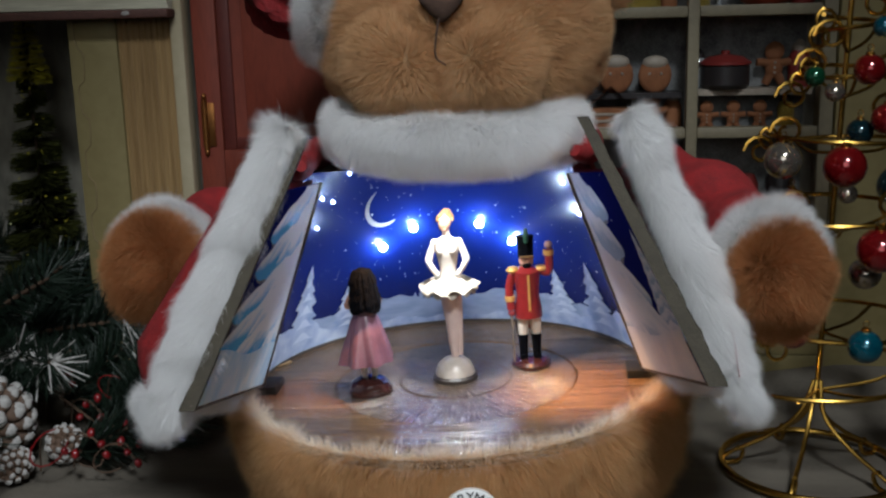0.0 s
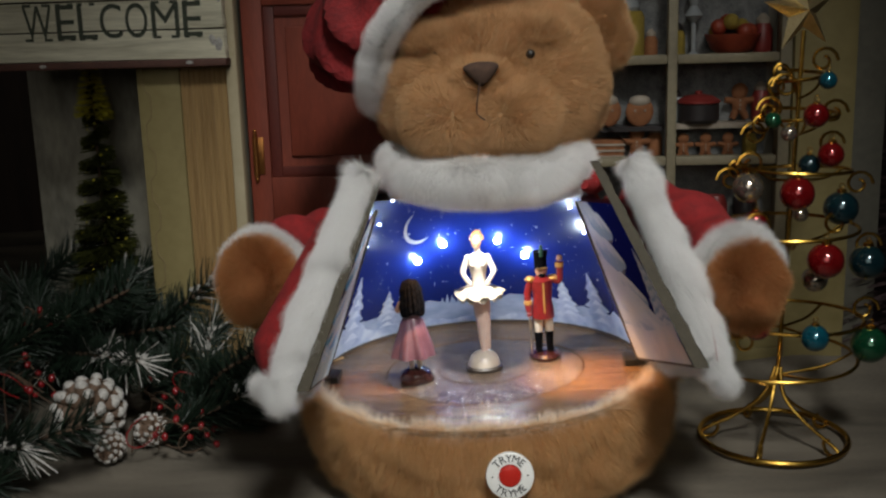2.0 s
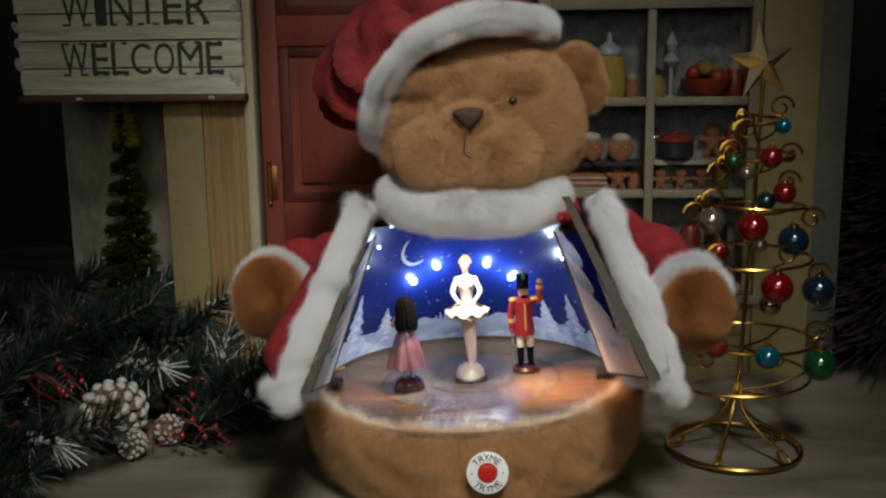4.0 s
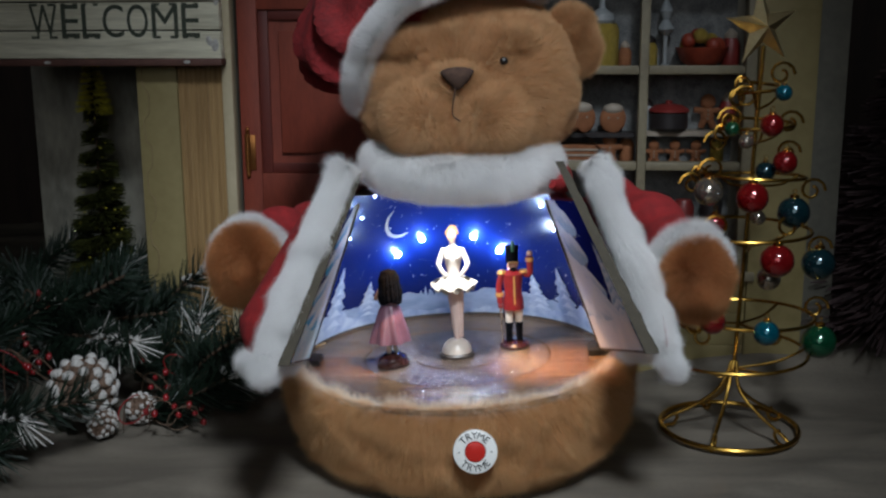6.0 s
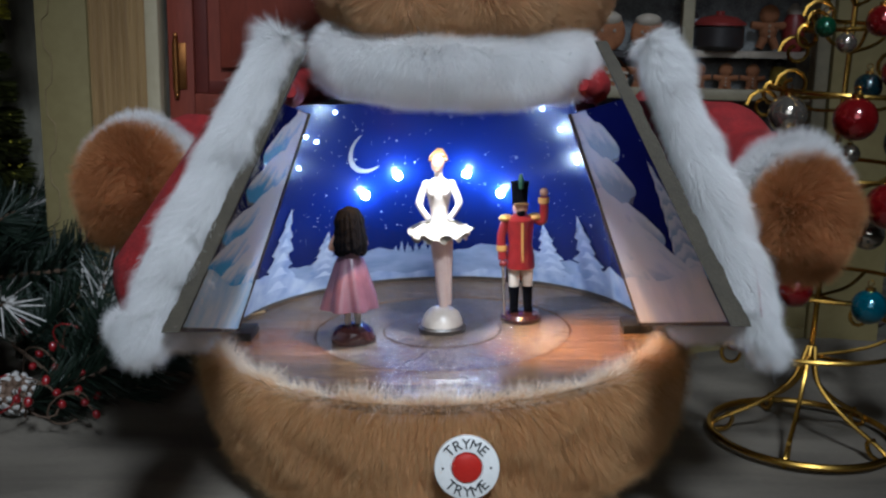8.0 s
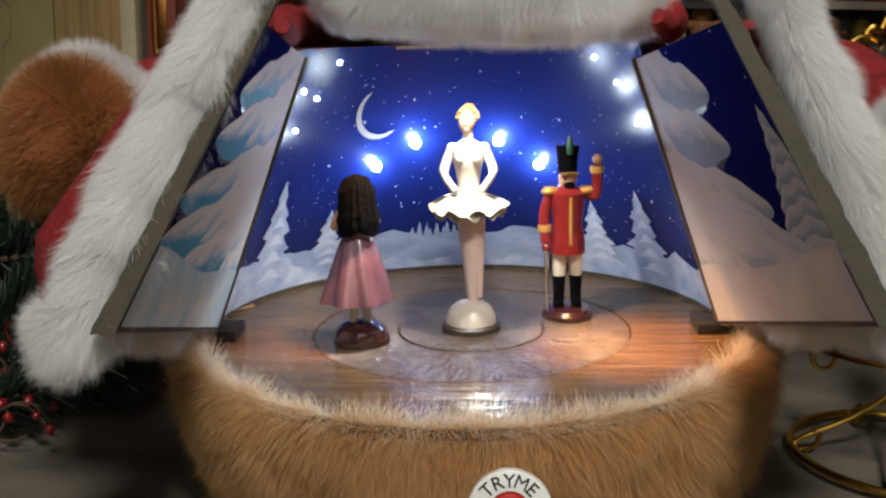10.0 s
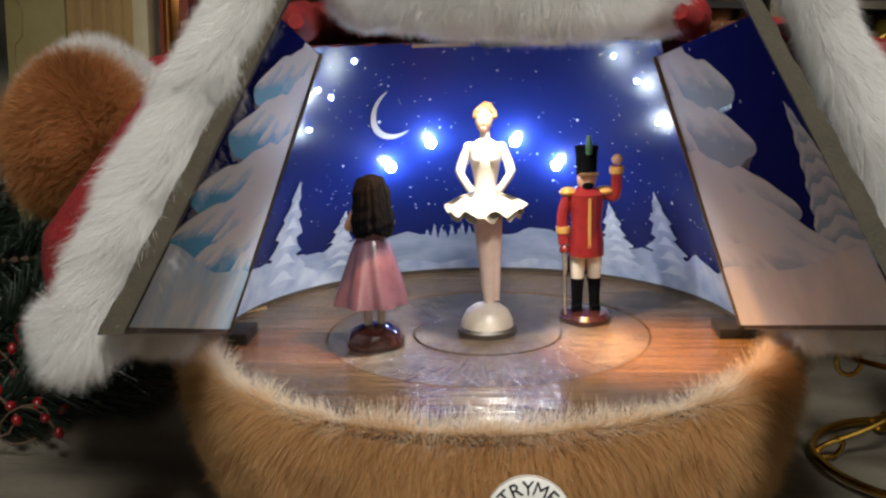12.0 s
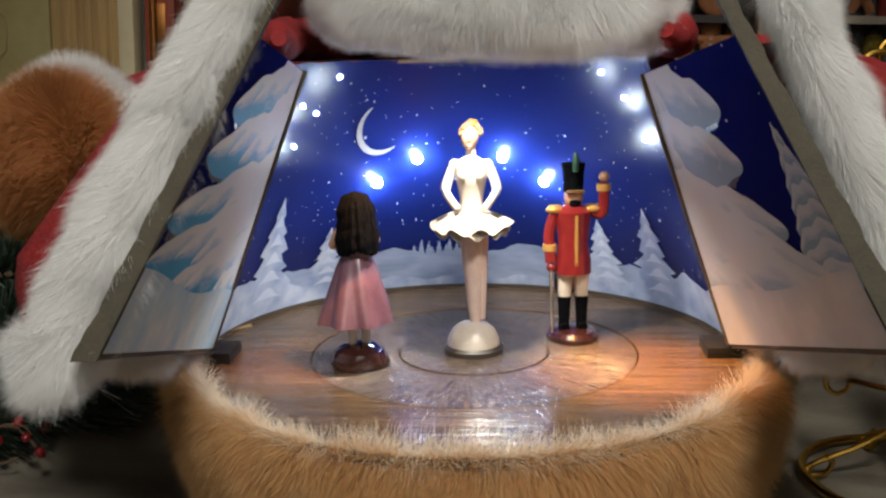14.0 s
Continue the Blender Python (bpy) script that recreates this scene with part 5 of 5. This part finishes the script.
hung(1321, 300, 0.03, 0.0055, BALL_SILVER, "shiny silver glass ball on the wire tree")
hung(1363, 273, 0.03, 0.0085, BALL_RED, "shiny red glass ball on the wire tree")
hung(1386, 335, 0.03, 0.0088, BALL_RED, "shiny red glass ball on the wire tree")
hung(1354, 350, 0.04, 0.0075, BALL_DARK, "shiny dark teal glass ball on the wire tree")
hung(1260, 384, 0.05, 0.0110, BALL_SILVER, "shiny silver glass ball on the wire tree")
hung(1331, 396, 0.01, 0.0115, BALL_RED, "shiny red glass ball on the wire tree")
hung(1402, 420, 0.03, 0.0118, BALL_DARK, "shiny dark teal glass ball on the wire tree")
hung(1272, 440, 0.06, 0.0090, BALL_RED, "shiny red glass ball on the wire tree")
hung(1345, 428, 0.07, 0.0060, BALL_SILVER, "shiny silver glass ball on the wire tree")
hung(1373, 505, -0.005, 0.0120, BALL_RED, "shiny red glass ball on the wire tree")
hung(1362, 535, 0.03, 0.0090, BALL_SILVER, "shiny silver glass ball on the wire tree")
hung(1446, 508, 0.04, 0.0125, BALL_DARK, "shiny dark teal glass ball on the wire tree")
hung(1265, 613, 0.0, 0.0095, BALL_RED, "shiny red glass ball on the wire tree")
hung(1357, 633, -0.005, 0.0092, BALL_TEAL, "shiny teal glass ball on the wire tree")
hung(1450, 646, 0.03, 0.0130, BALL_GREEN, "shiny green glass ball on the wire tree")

# ---- pine garland on the table ----


def sprig(seed, length, snow):
    """A pine twig with needles; some carry flocked snow."""
    r = np.random.default_rng(seed)
    ob = thing("pine_sprig", "snow-flocked artificial pine sprig lying on the table" if snow else "dark green artificial pine sprig lying on the table", "pine sprig", group="pine sprigs of the garland")
    twig = spline([(0, 0, 0), (length * 0.4, length * 0.06 * r.normal(), 0.006), (length, length * 0.15 * r.normal(), 0.012 * r.random())], 8)
    part("twig", tube(bmesh.new(), twig, [0.0016] * (len(twig) - 1) + [0.0006], 6), BARK, ob)
    for name, count, mat, lo, hi in (("needles", 700, NEEDLE, 0.0, 1.0), ("snowy_needles", 26 if snow else 0, SNOW, 0.72, 1.02)):
        if not count:
            continue
        t = lo + (hi - lo) * r.random(count)
        base = np.array([twig[min(int(q * (len(twig) - 1)), len(twig) - 1)][:] for q in t])
        a = r.random(count) * math.tau
        way = np.stack([0.75 + 0.3 * r.random(count), np.cos(a), np.sin(a)], 1)
        way /= np.linalg.norm(way, axis=1, keepdims=True)
        size = 0.026 * (0.6 + 0.6 * r.random(count))[:, None]
        side = np.cross(way, r.normal(size=(count, 3)))
        side *= (0.0006 if mat is NEEDLE else 0.0009) / np.linalg.norm(side, axis=1, keepdims=True)
        pts = np.stack([base - side, base + side, base + way * size + side * 0.4, base + way * size - side * 0.4], 1).reshape(-1, 3)
        mesh = bpy.data.meshes.new(name)
        mesh.from_pydata(pts.tolist(), [], np.arange(4 * count).reshape(-1, 4).tolist())
        tagged(part(name, mesh, mat, ob), kind="stuff")
    if snow:
        clump = bmesh.new()
        for k in range(9):
            q = twig[-1 - k % 5]
            ball(clump, (q[0] + r.normal() * 0.003, q[1] + r.normal() * 0.003, q[2] + 0.002 + r.normal() * 0.002), (0.0042, 0.0022, 0.0019), 0, 2, Matrix.Rotation(r.normal(), 4, "Z"))
        for v in clump.verts:
            v.co += Vector(r.normal(size=3)) * 0.00045
        part("snow_clump", clump, SNOW, ob, "patch of white flocking")
    return ob


SPOTS = [(-0.47, 0.20, 0.03, 20), (-0.44, 0.14, 0.04, 75), (-0.40, 0.19, 0.045, -10), (-0.36, 0.20, 0.04, 60), (-0.31, 0.17, 0.04, 15), (-0.46, 0.06, 0.03, 10),
         (-0.43, 0.01, 0.025, 40), (-0.40, -0.03, 0.02, -20), (-0.37, -0.05, 0.015, 10), (-0.375, -0.06, 0.012, -35), (-0.285, 0.09, 0.02, 30),
         (-0.26, 0.07, 0.012, 0), (-0.42, 0.09, 0.045, 110), (-0.39, 0.12, 0.05, 150), (-0.35, 0.14, 0.05, 95), (-0.46, -0.02, 0.03, -60), (-0.355, -0.035, 0.012, 160), (-0.37, -0.02, 0.016, 200), (-0.50, 0.10, 0.04, 50),
         (-0.30, 0.13, 0.045, 70), (-0.25, 0.11, 0.025, 20), (-0.45, 0.18, 0.06, 120), (-0.37, 0.16, 0.065, 40)]
more = random.Random(9)
for k in range(26):
    x = more.uniform(-0.50, -0.27)
    SPOTS.append((x, more.uniform(0.09, 0.22) if x > -0.40 else more.uniform(-0.05, 0.22), more.uniform(0.02, 0.075), more.uniform(0, 360)))
for x, y, z, turn in ((-0.25, 0.03, 0.012, 15), (-0.235, 0.075, 0.02, -30), (-0.245, 0.10, 0.02, 170), (-0.225, 0.055, 0.012, 100), (-0.205, 0.050, 0.012, 20), (-0.190, 0.085, 0.020, 70)):
    SPOTS.append((x, y, z, turn))
designs = [sprig(70 + k, 0.075 + 0.012 * (k % 3), k in (1, 4)) for k in range(6)]
for k, (x, y, z, turn) in enumerate(SPOTS):
    place = pose(x, y, max(z, 0.008), rng.uniform(-40, 40), rng.uniform(-38, 2), turn)
    if k < 6:
        designs[k].matrix_world = place
    else:
        copy_thing(designs[k % 6], place)


def pine_cone(x, y, z, r, m, label):
    ob = thing("pine_cone", label, "pine cone", Matrix.Translation((x, y, z)) @ m, "pine cones")
    part("core", ball(bmesh.new(), (0, 0, 0), (r * 0.6, r * 0.6, r * 0.85), detail=2), CONE_SCALE, ob)
    n = 62
    lump = bmesh.new()
    ball(lump, (0, 0, 0), (r * 0.20, r * 0.15, r * 0.26), 0, 2)
    ball(lump, (0.01 * r, -0.02 * r, r * 0.13), (r * 0.185, r * 0.152, r * 0.18), 1, 2)
    for v in lump.verts:
        v.co *= 1 + 0.10 * math.sin(900 * v.co.x / (r * 38) * 26.5 + 3) * math.cos(v.co.y / r * 21)
    for k in range(n):
        q = math.asin(-0.97 + 1.94 * (k + 0.5) / n)
        a = k * 2.399963
        d = Vector((math.cos(q) * math.cos(a), math.cos(q) * math.sin(a), math.sin(q)))
        m1 = Matrix.Translation(Vector((d.x * 0.76, d.y * 0.76, d.z * 0.88)) * r) @ d.to_track_quat("Z", "Y").to_matrix().to_4x4() @ Matrix.Rotation(0.45, 4, "X") @ Matrix.Rotation(rng.uniform(-0.3, 0.3), 4, "Z")
        if k == 0:
            first = part("scale", lump, (CONE_SCALE, SNOW), ob)
            first.matrix_local = m1
        else:
            o = new("scale", first.data)
            o.parent = ob
            o.matrix_local = m1 @ Matrix.Diagonal((rng.uniform(0.85, 1.15), 1, rng.uniform(0.8, 1.1), 1))
    return ob


pine_cone(-0.300, 0.022, 0.0370, 0.0265, Matrix.Rotation(radians(70), 4, "X"), "brown pine cone with snow-flocked scale tips")
pine_cone(-0.262, 0.040, 0.014, 0.013, Matrix.Rotation(radians(50), 4, "X"), "small snow-flocked pine cone on the table")
pine_cone(-0.283, 0.012, 0.012, 0.012, Matrix.Rotation(radians(95), 4, "X"), "small snow-flocked pine cone on the table")
orb = thing("black_ball", "glossy black glass ball among the pine sprigs", "ornament", Matrix.Translation((-0.392, 0.055, 0.030)))
part("ball", ball(bmesh.new(), (0, 0, 0), 0.021, detail=4), surface("black_glass", (0.012, 0.012, 0.014), None, 0.06, scale=40, coat=1), orb)
part("cap", lathe(bmesh.new(), [(0.005, 0.0195), (0.005, 0.0245), (0.004, 0.025)], steps=16), BRASS, orb)
for k, (x, y, z) in enumerate(((-0.395, 0.06, 0.062), (-0.365, 0.06, 0.058), (-0.37, 0.10, 0.085), (-0.405, 0.0, 0.02), (-0.285, 0.09, 0.042), (-0.255, 0.065, 0.028), (-0.24, 0.09, 0.035), (-0.42, -0.02, 0.03), (-0.225, 0.045, 0.018), (-0.250, 0.010, 0.026), (-0.232, 0.018, 0.022), (-0.335, 0.028, 0.052), (-0.345, 0.010, 0.062), (-0.215, 0.02, 0.016), (-0.36, -0.03, 0.035))):
    ob = thing("berry_twig", "twisted wire twig with small red berries", "berry twig", Matrix.Translation((x, y, z)), "berry twigs")
    pts = spline([(-0.02, 0.01, -z + 0.004), (-0.012, 0.0, 0.004), (0, -0.004, 0.008), (0.010, -0.006, 0.0)], 6)
    part("wire", tube(bmesh.new(), pts, 0.0006, 5), BARK, ob)
    curl = [Vector((0.012 * math.cos(q * 0.5) - 0.004, -0.006 - 0.004 * math.sin(q * 0.4), 0.001 + 0.011 * math.sin(q * 0.5 + k))) for q in range(11)]
    part("wire", tube(bmesh.new(), curl, 0.0005, 5), BARK if k % 3 else BERRY, ob)
    for b in range(2 + k % 3):
        part("berry", ball(bmesh.new(), (0.012 - 0.006 * b + 0.002 * math.sin(3 * b + k), -0.008 + 0.003 * (b % 3), 0.001 + 0.006 * (b * k % 3 - 0.5)), (0.0024, 0.0024, 0.0033), turn=Matrix.Rotation(b + k, 4, "X")), BERRY, ob)

# ---- the three resin figures on the turntable ----


def placed(bm, name, mats, x, y, turn, label):
    ob = part(name, bm, mats)
    ob.matrix_world = TIP @ pose(x, y, STAGE + 0.0004, 0, 0, turn)
    return tagged(ob, label, "figurine", "figures on the turntable")


bm = bmesh.new()
lathe(bm, [(0.0126, 0.0), (0.0128, 0.0022), (0.0118, 0.0028), (0.0112, 0.0034)], index=0)
lathe(bm, [(0.0112, 0.0034), (0.0108, 0.0062), (0.009, 0.0098), (0.006, 0.0122), (0.0025, 0.0132)], index=1)
tube(bm, [(0.0008, 0, 0.012), (0.0006, 0, 0.022), (0.0004, 0, 0.034), (0, 0, 0.046), (0, 0, 0.054)], [0.0020, 0.0032, 0.0040, 0.0052, 0.0062], 14, index=2)
tube(bm, [(0.0036, 0.001, 0.014), (0.003, 0.001, 0.030), (0.002, 0.0, 0.050)], [0.0016, 0.003, 0.005], 10, index=2)

def ruffle(top, low, rim, waist, lobes, index):
    """A wavy skirt of cloth, with an upper and an under side."""
    n = 64
    rings = []
    for t in (0, 0.35, 0.7, 0.92, 1.0, 0.9, 0.5, 0.15):
        under = 0.0010 if len(rings) > 4 else 0
        ring = []
        for k in range(n):
            a = math.tau * k / n
            wob = t * (0.085 * math.sin(lobes * a) + 0.05 * math.sin(lobes * 0.5 * a + 1.3))
            rr = waist + (rim - waist) * t * (1 + wob)
            ring.append(bm.verts.new((rr * math.cos(a), rr * math.sin(a), top + (low - top) * t ** 1.6 - under + 0.0016 * t * math.sin(lobes * a + 0.8))))
        rings.append(ring)
    for q, w in zip(rings, rings[1:]):
        for k in range(n):
            bm.faces.new((q[k], q[(k + 1) % n], w[(k + 1) % n], w[k])).material_index = index


ruffle(0.0605, 0.0540, 0.0165, 0.0050, 9, 3)
ruffle(0.0590, 0.0515, 0.0150, 0.0050, 11, 3)
lathe(bm, [(0.0056, 0.0600), (0.0046, 0.0650), (0.0058, 0.0715), (0.0072, 0.0775), (0.0062, 0.0810), (0.0022, 0.0835), (0.0020, 0.0875)], steps=18, index=1)
for s in (-1, 1):
    tube(bm, spline([(s * 0.0070, 0, 0.0795), (s * 0.0102, -0.001, 0.0715), (s * 0.0098, -0.003, 0.0680), (s * 0.0055, -0.0045, 0.0620)], 5), [0.0021] * 8 + [0.0017] * 8, 8, index=1)
for s in (-1, 1):
    ball(bm, (s * 0.0066, 0, 0.0797), (0.0026, 0.0025, 0.0024), 1, 3)
    ball(bm, (s * 0.0029, -0.0040, 0.0758), (0.0028, 0.0026, 0.0030), 1, 3)
ball(bm, (0, 0.0002, 0.0790), (0.0064, 0.0042, 0.0034), 1, 3)
HEAD_TURN = Matrix.Rotation(radians(10), 4, "Y")
ball(bm, (-0.0002, -0.0008, 0.0912), (0.0036, 0.0042, 0.0052), 4, 3, HEAD_TURN)
ball(bm, (-0.0003, -0.0048, 0.0906), (0.0006, 0.0009, 0.0012), 4, 2, HEAD_TURN)
ball(bm, (-0.0003, -0.0040, 0.0880), (0.0013, 0.0008, 0.0006), 4, 2, HEAD_TURN)
for k in range(9):
    a = math.pi * (k / 8)
    ball(bm, (0.0002 + 0.0038 * math.cos(a), -0.0012 + 0.0005 * math.sin(5 * a), 0.0928 + 0.0034 * math.sin(a)), (0.0015, 0.0019, 0.0014), 5, 2)
ball(bm, (0.0003, 0.0016, 0.0935), (0.0043, 0.0040, 0.0044), 5, 3)
for k in range(7):
    a = math.tau * k / 7
    ball(bm, (0.0004 + 0.0018 * math.cos(a), 0.0046, 0.0950 + 0.0018 * math.sin(a)), (0.0017, 0.0020, 0.0017), 5, 2)
placed(bm, "ballerina_figurine", (RIM_DARK, PORCELAIN, LEG_RESIN, TUTU, SKIN_RESIN, HAIR_GOLD), 0, 0, 0, "ivory resin dancer figurine in a tutu on a domed base")

bm = bmesh.new()
lathe(bm, [(0.0118, 0.0), (0.0122, 0.0025), (0.0105, 0.0065), (0.006, 0.0090), (0.0015, 0.0095)], index=0, wave=lambda a, i: 1 + 0.05 * math.sin(3 * a + i))
for s in (-1, 1):
    tube(bm, [(s * 0.0028, 0, 0.008), (s * 0.0026, 0, 0.024)], [0.0017, 0.0021], 8, index=1)
lathe(bm, [(0.003, 0.0205), (0.0148, 0.0190), (0.0135, 0.0245), (0.0105, 0.0335), (0.0078, 0.0420), (0.0062, 0.0455)], steps=72, index=2, wave=lambda a, i: 1 + (0.11 * math.sin(8 * a + 0.5 * i) + 0.13 * math.cos(a - 0.4)) * max(0, 1 - 0.17 * i) * (i > 0))
lathe(bm, [(0.0060, 0.0450), (0.0068, 0.0520), (0.0070, 0.0565), (0.0030, 0.0600)], steps=18, index=2)
for s in (-1, 1):
    tube(bm, spline([(s * 0.0065, 0, 0.0565), (s * 0.0085, -0.004, 0.0500), (s * 0.0030, -0.0085, 0.0515)], 5), 0.0021, 8, index=3)
tube(bm, [(-0.005, -0.0098, 0.0500), (0.0045, -0.0085, 0.0560)], [0.0024, 0.0012], 8, index=0)
ball(bm, (0, -0.0012, 0.0650), (0.0046, 0.0048, 0.0056), 3, 3)
ball(bm, (0, 0.0014, 0.0660), (0.0056, 0.0056, 0.0060), 4, 3)
for k in range(9):
    a = radians(-10 + 200 * k / 8)
    x, y = 0.0052 * math.cos(a), 0.0012 + 0.0048 * math.sin(a)
    fall = spline([(x * 0.5, y * 0.6, 0.0700), (x * 1.05, y, 0.0655), (x * 1.15, y * 1.15 + 0.0005, 0.0590), (x * 1.35 + 0.0006 * math.sin(3 * k), y * 1.25 + 0.001, 0.0530), (x * 1.2, y * 1.2 + 0.0012, 0.0475 + 0.001 * math.sin(5 * k))], 4)
    tube(bm, fall, [0.0016] + [0.0021 + 0.0003 * math.sin(1.9 * q + k) for q in range(len(fall) - 2)] + [0.0007], 7, index=4)
placed(bm, "girl_figurine", (BASE_BROWN, TROUSER, PINK_RESIN, SKIN_RESIN, HAIR_BLACK), -0.046, -0.018, 200, "resin girl figurine with black hair and a pink dress")

bm = bmesh.new()
lathe(bm, [(0.0112, 0.0), (0.0116, 0.0022), (0.0100, 0.0042), (0.004, 0.0048)], index=0, wave=lambda a, i: 1 + 0.05 * math.sin(3 * a))
for s in (-1, 1):
    tube(bm, [(s * 0.0040, -0.003, 0.0055), (s * 0.0040, 0.0, 0.0060)], [0.0022, 0.0026], 8, index=1)
    tube(bm, [(s * 0.0040, 0, 0.0045), (s * 0.0038, 0, 0.012), (s * 0.0038, 0, 0.0195)], [0.0024, 0.0026, 0.0031], 10, index=1)
    tube(bm, [(s * 0.0038, 0, 0.0190), (s * 0.0036, 0, 0.0280), (s * 0.0032, 0, 0.0370)], [0.0028, 0.0036, 0.0042], 10, index=2)
lathe(bm, [(0.0080, 0.0300), (0.0078, 0.0360), (0.0064, 0.0430), (0.0074, 0.0520), (0.0078, 0.0570), (0.0030, 0.0605)], steps=20, index=3)
box(bm, -0.0075, 0.0075, 0.0015, 0.0072, 0.0200, 0.0380, bevel=0.002, index=3)
tube(bm, spline([(-0.0078, 0, 0.0570), (-0.0105, 0.0, 0.0470), (-0.0100, -0.002, 0.0350)], 5), 0.0025, 9, index=3)
tube(bm, spline([(0.0078, 0, 0.0570), (0.0125, -0.001, 0.0560), (0.0130, -0.001, 0.0690)], 5), 0.0024, 9, index=3)
for x, z in ((-0.0104, 0.0400), (0.0130, 0.0655)):
    lathe(bm, [(0.0030, 0.0), (0.0032, 0.0015), (0.0030, 0.003)], (x, -0.0008, z), 12, index=4)
for s in (-1, 1):
    lathe(bm, [(0.0036, 0.0), (0.0040, 0.0010), (0.0026, 0.0026), (0.0006, 0.003)], (s * 0.0080, 0, 0.0570), 12, index=4)
ball(bm, (-0.0100, -0.0024, 0.0330), 0.0022, 3)
ball(bm, (0.0131, -0.001, 0.0715), 0.0024, 5)
tube(bm, [(-0.0103, -0.0035, 0.034), (-0.0098, -0.0040, 0.0040)], [0.0008, 0.0006], 6, index=6)
box(bm, -0.0006, 0.0006, -0.0078, -0.0066, 0.034, 0.056, index=4)
ball(bm, (0, -0.0006, 0.0635), (0.0042, 0.0044, 0.0050), 5, 3)
ball(bm, (0, -0.0035, 0.0610), (0.0026, 0.0018, 0.0024), 1)
lathe(bm, [(0.0046, 0.0655), (0.0043, 0.0665), (0.0046, 0.0740), (0.0052, 0.0775), (0.0010, 0.0780)], steps=18, index=1)
tube(bm, [(0, -0.0048, 0.0745), (0, -0.0050, 0.0790), (0, -0.0042, 0.0825)], [0.0012, 0.0016, 0.0008], 8, index=7)
box(bm, -0.0044, 0.0044, -0.0064, -0.0040, 0.0655, 0.0665, bevel=0.0004, index=4)
placed(bm, "soldier_figurine", (BASE_BROWN, HAIR_BLACK, TROUSER, COAT_RED, GOLD_RESIN, SKIN_RESIN, BALL_SILVER, PLUME), 0.043, 0.019, 8, "resin toy soldier figurine in a red coat, one arm raised")
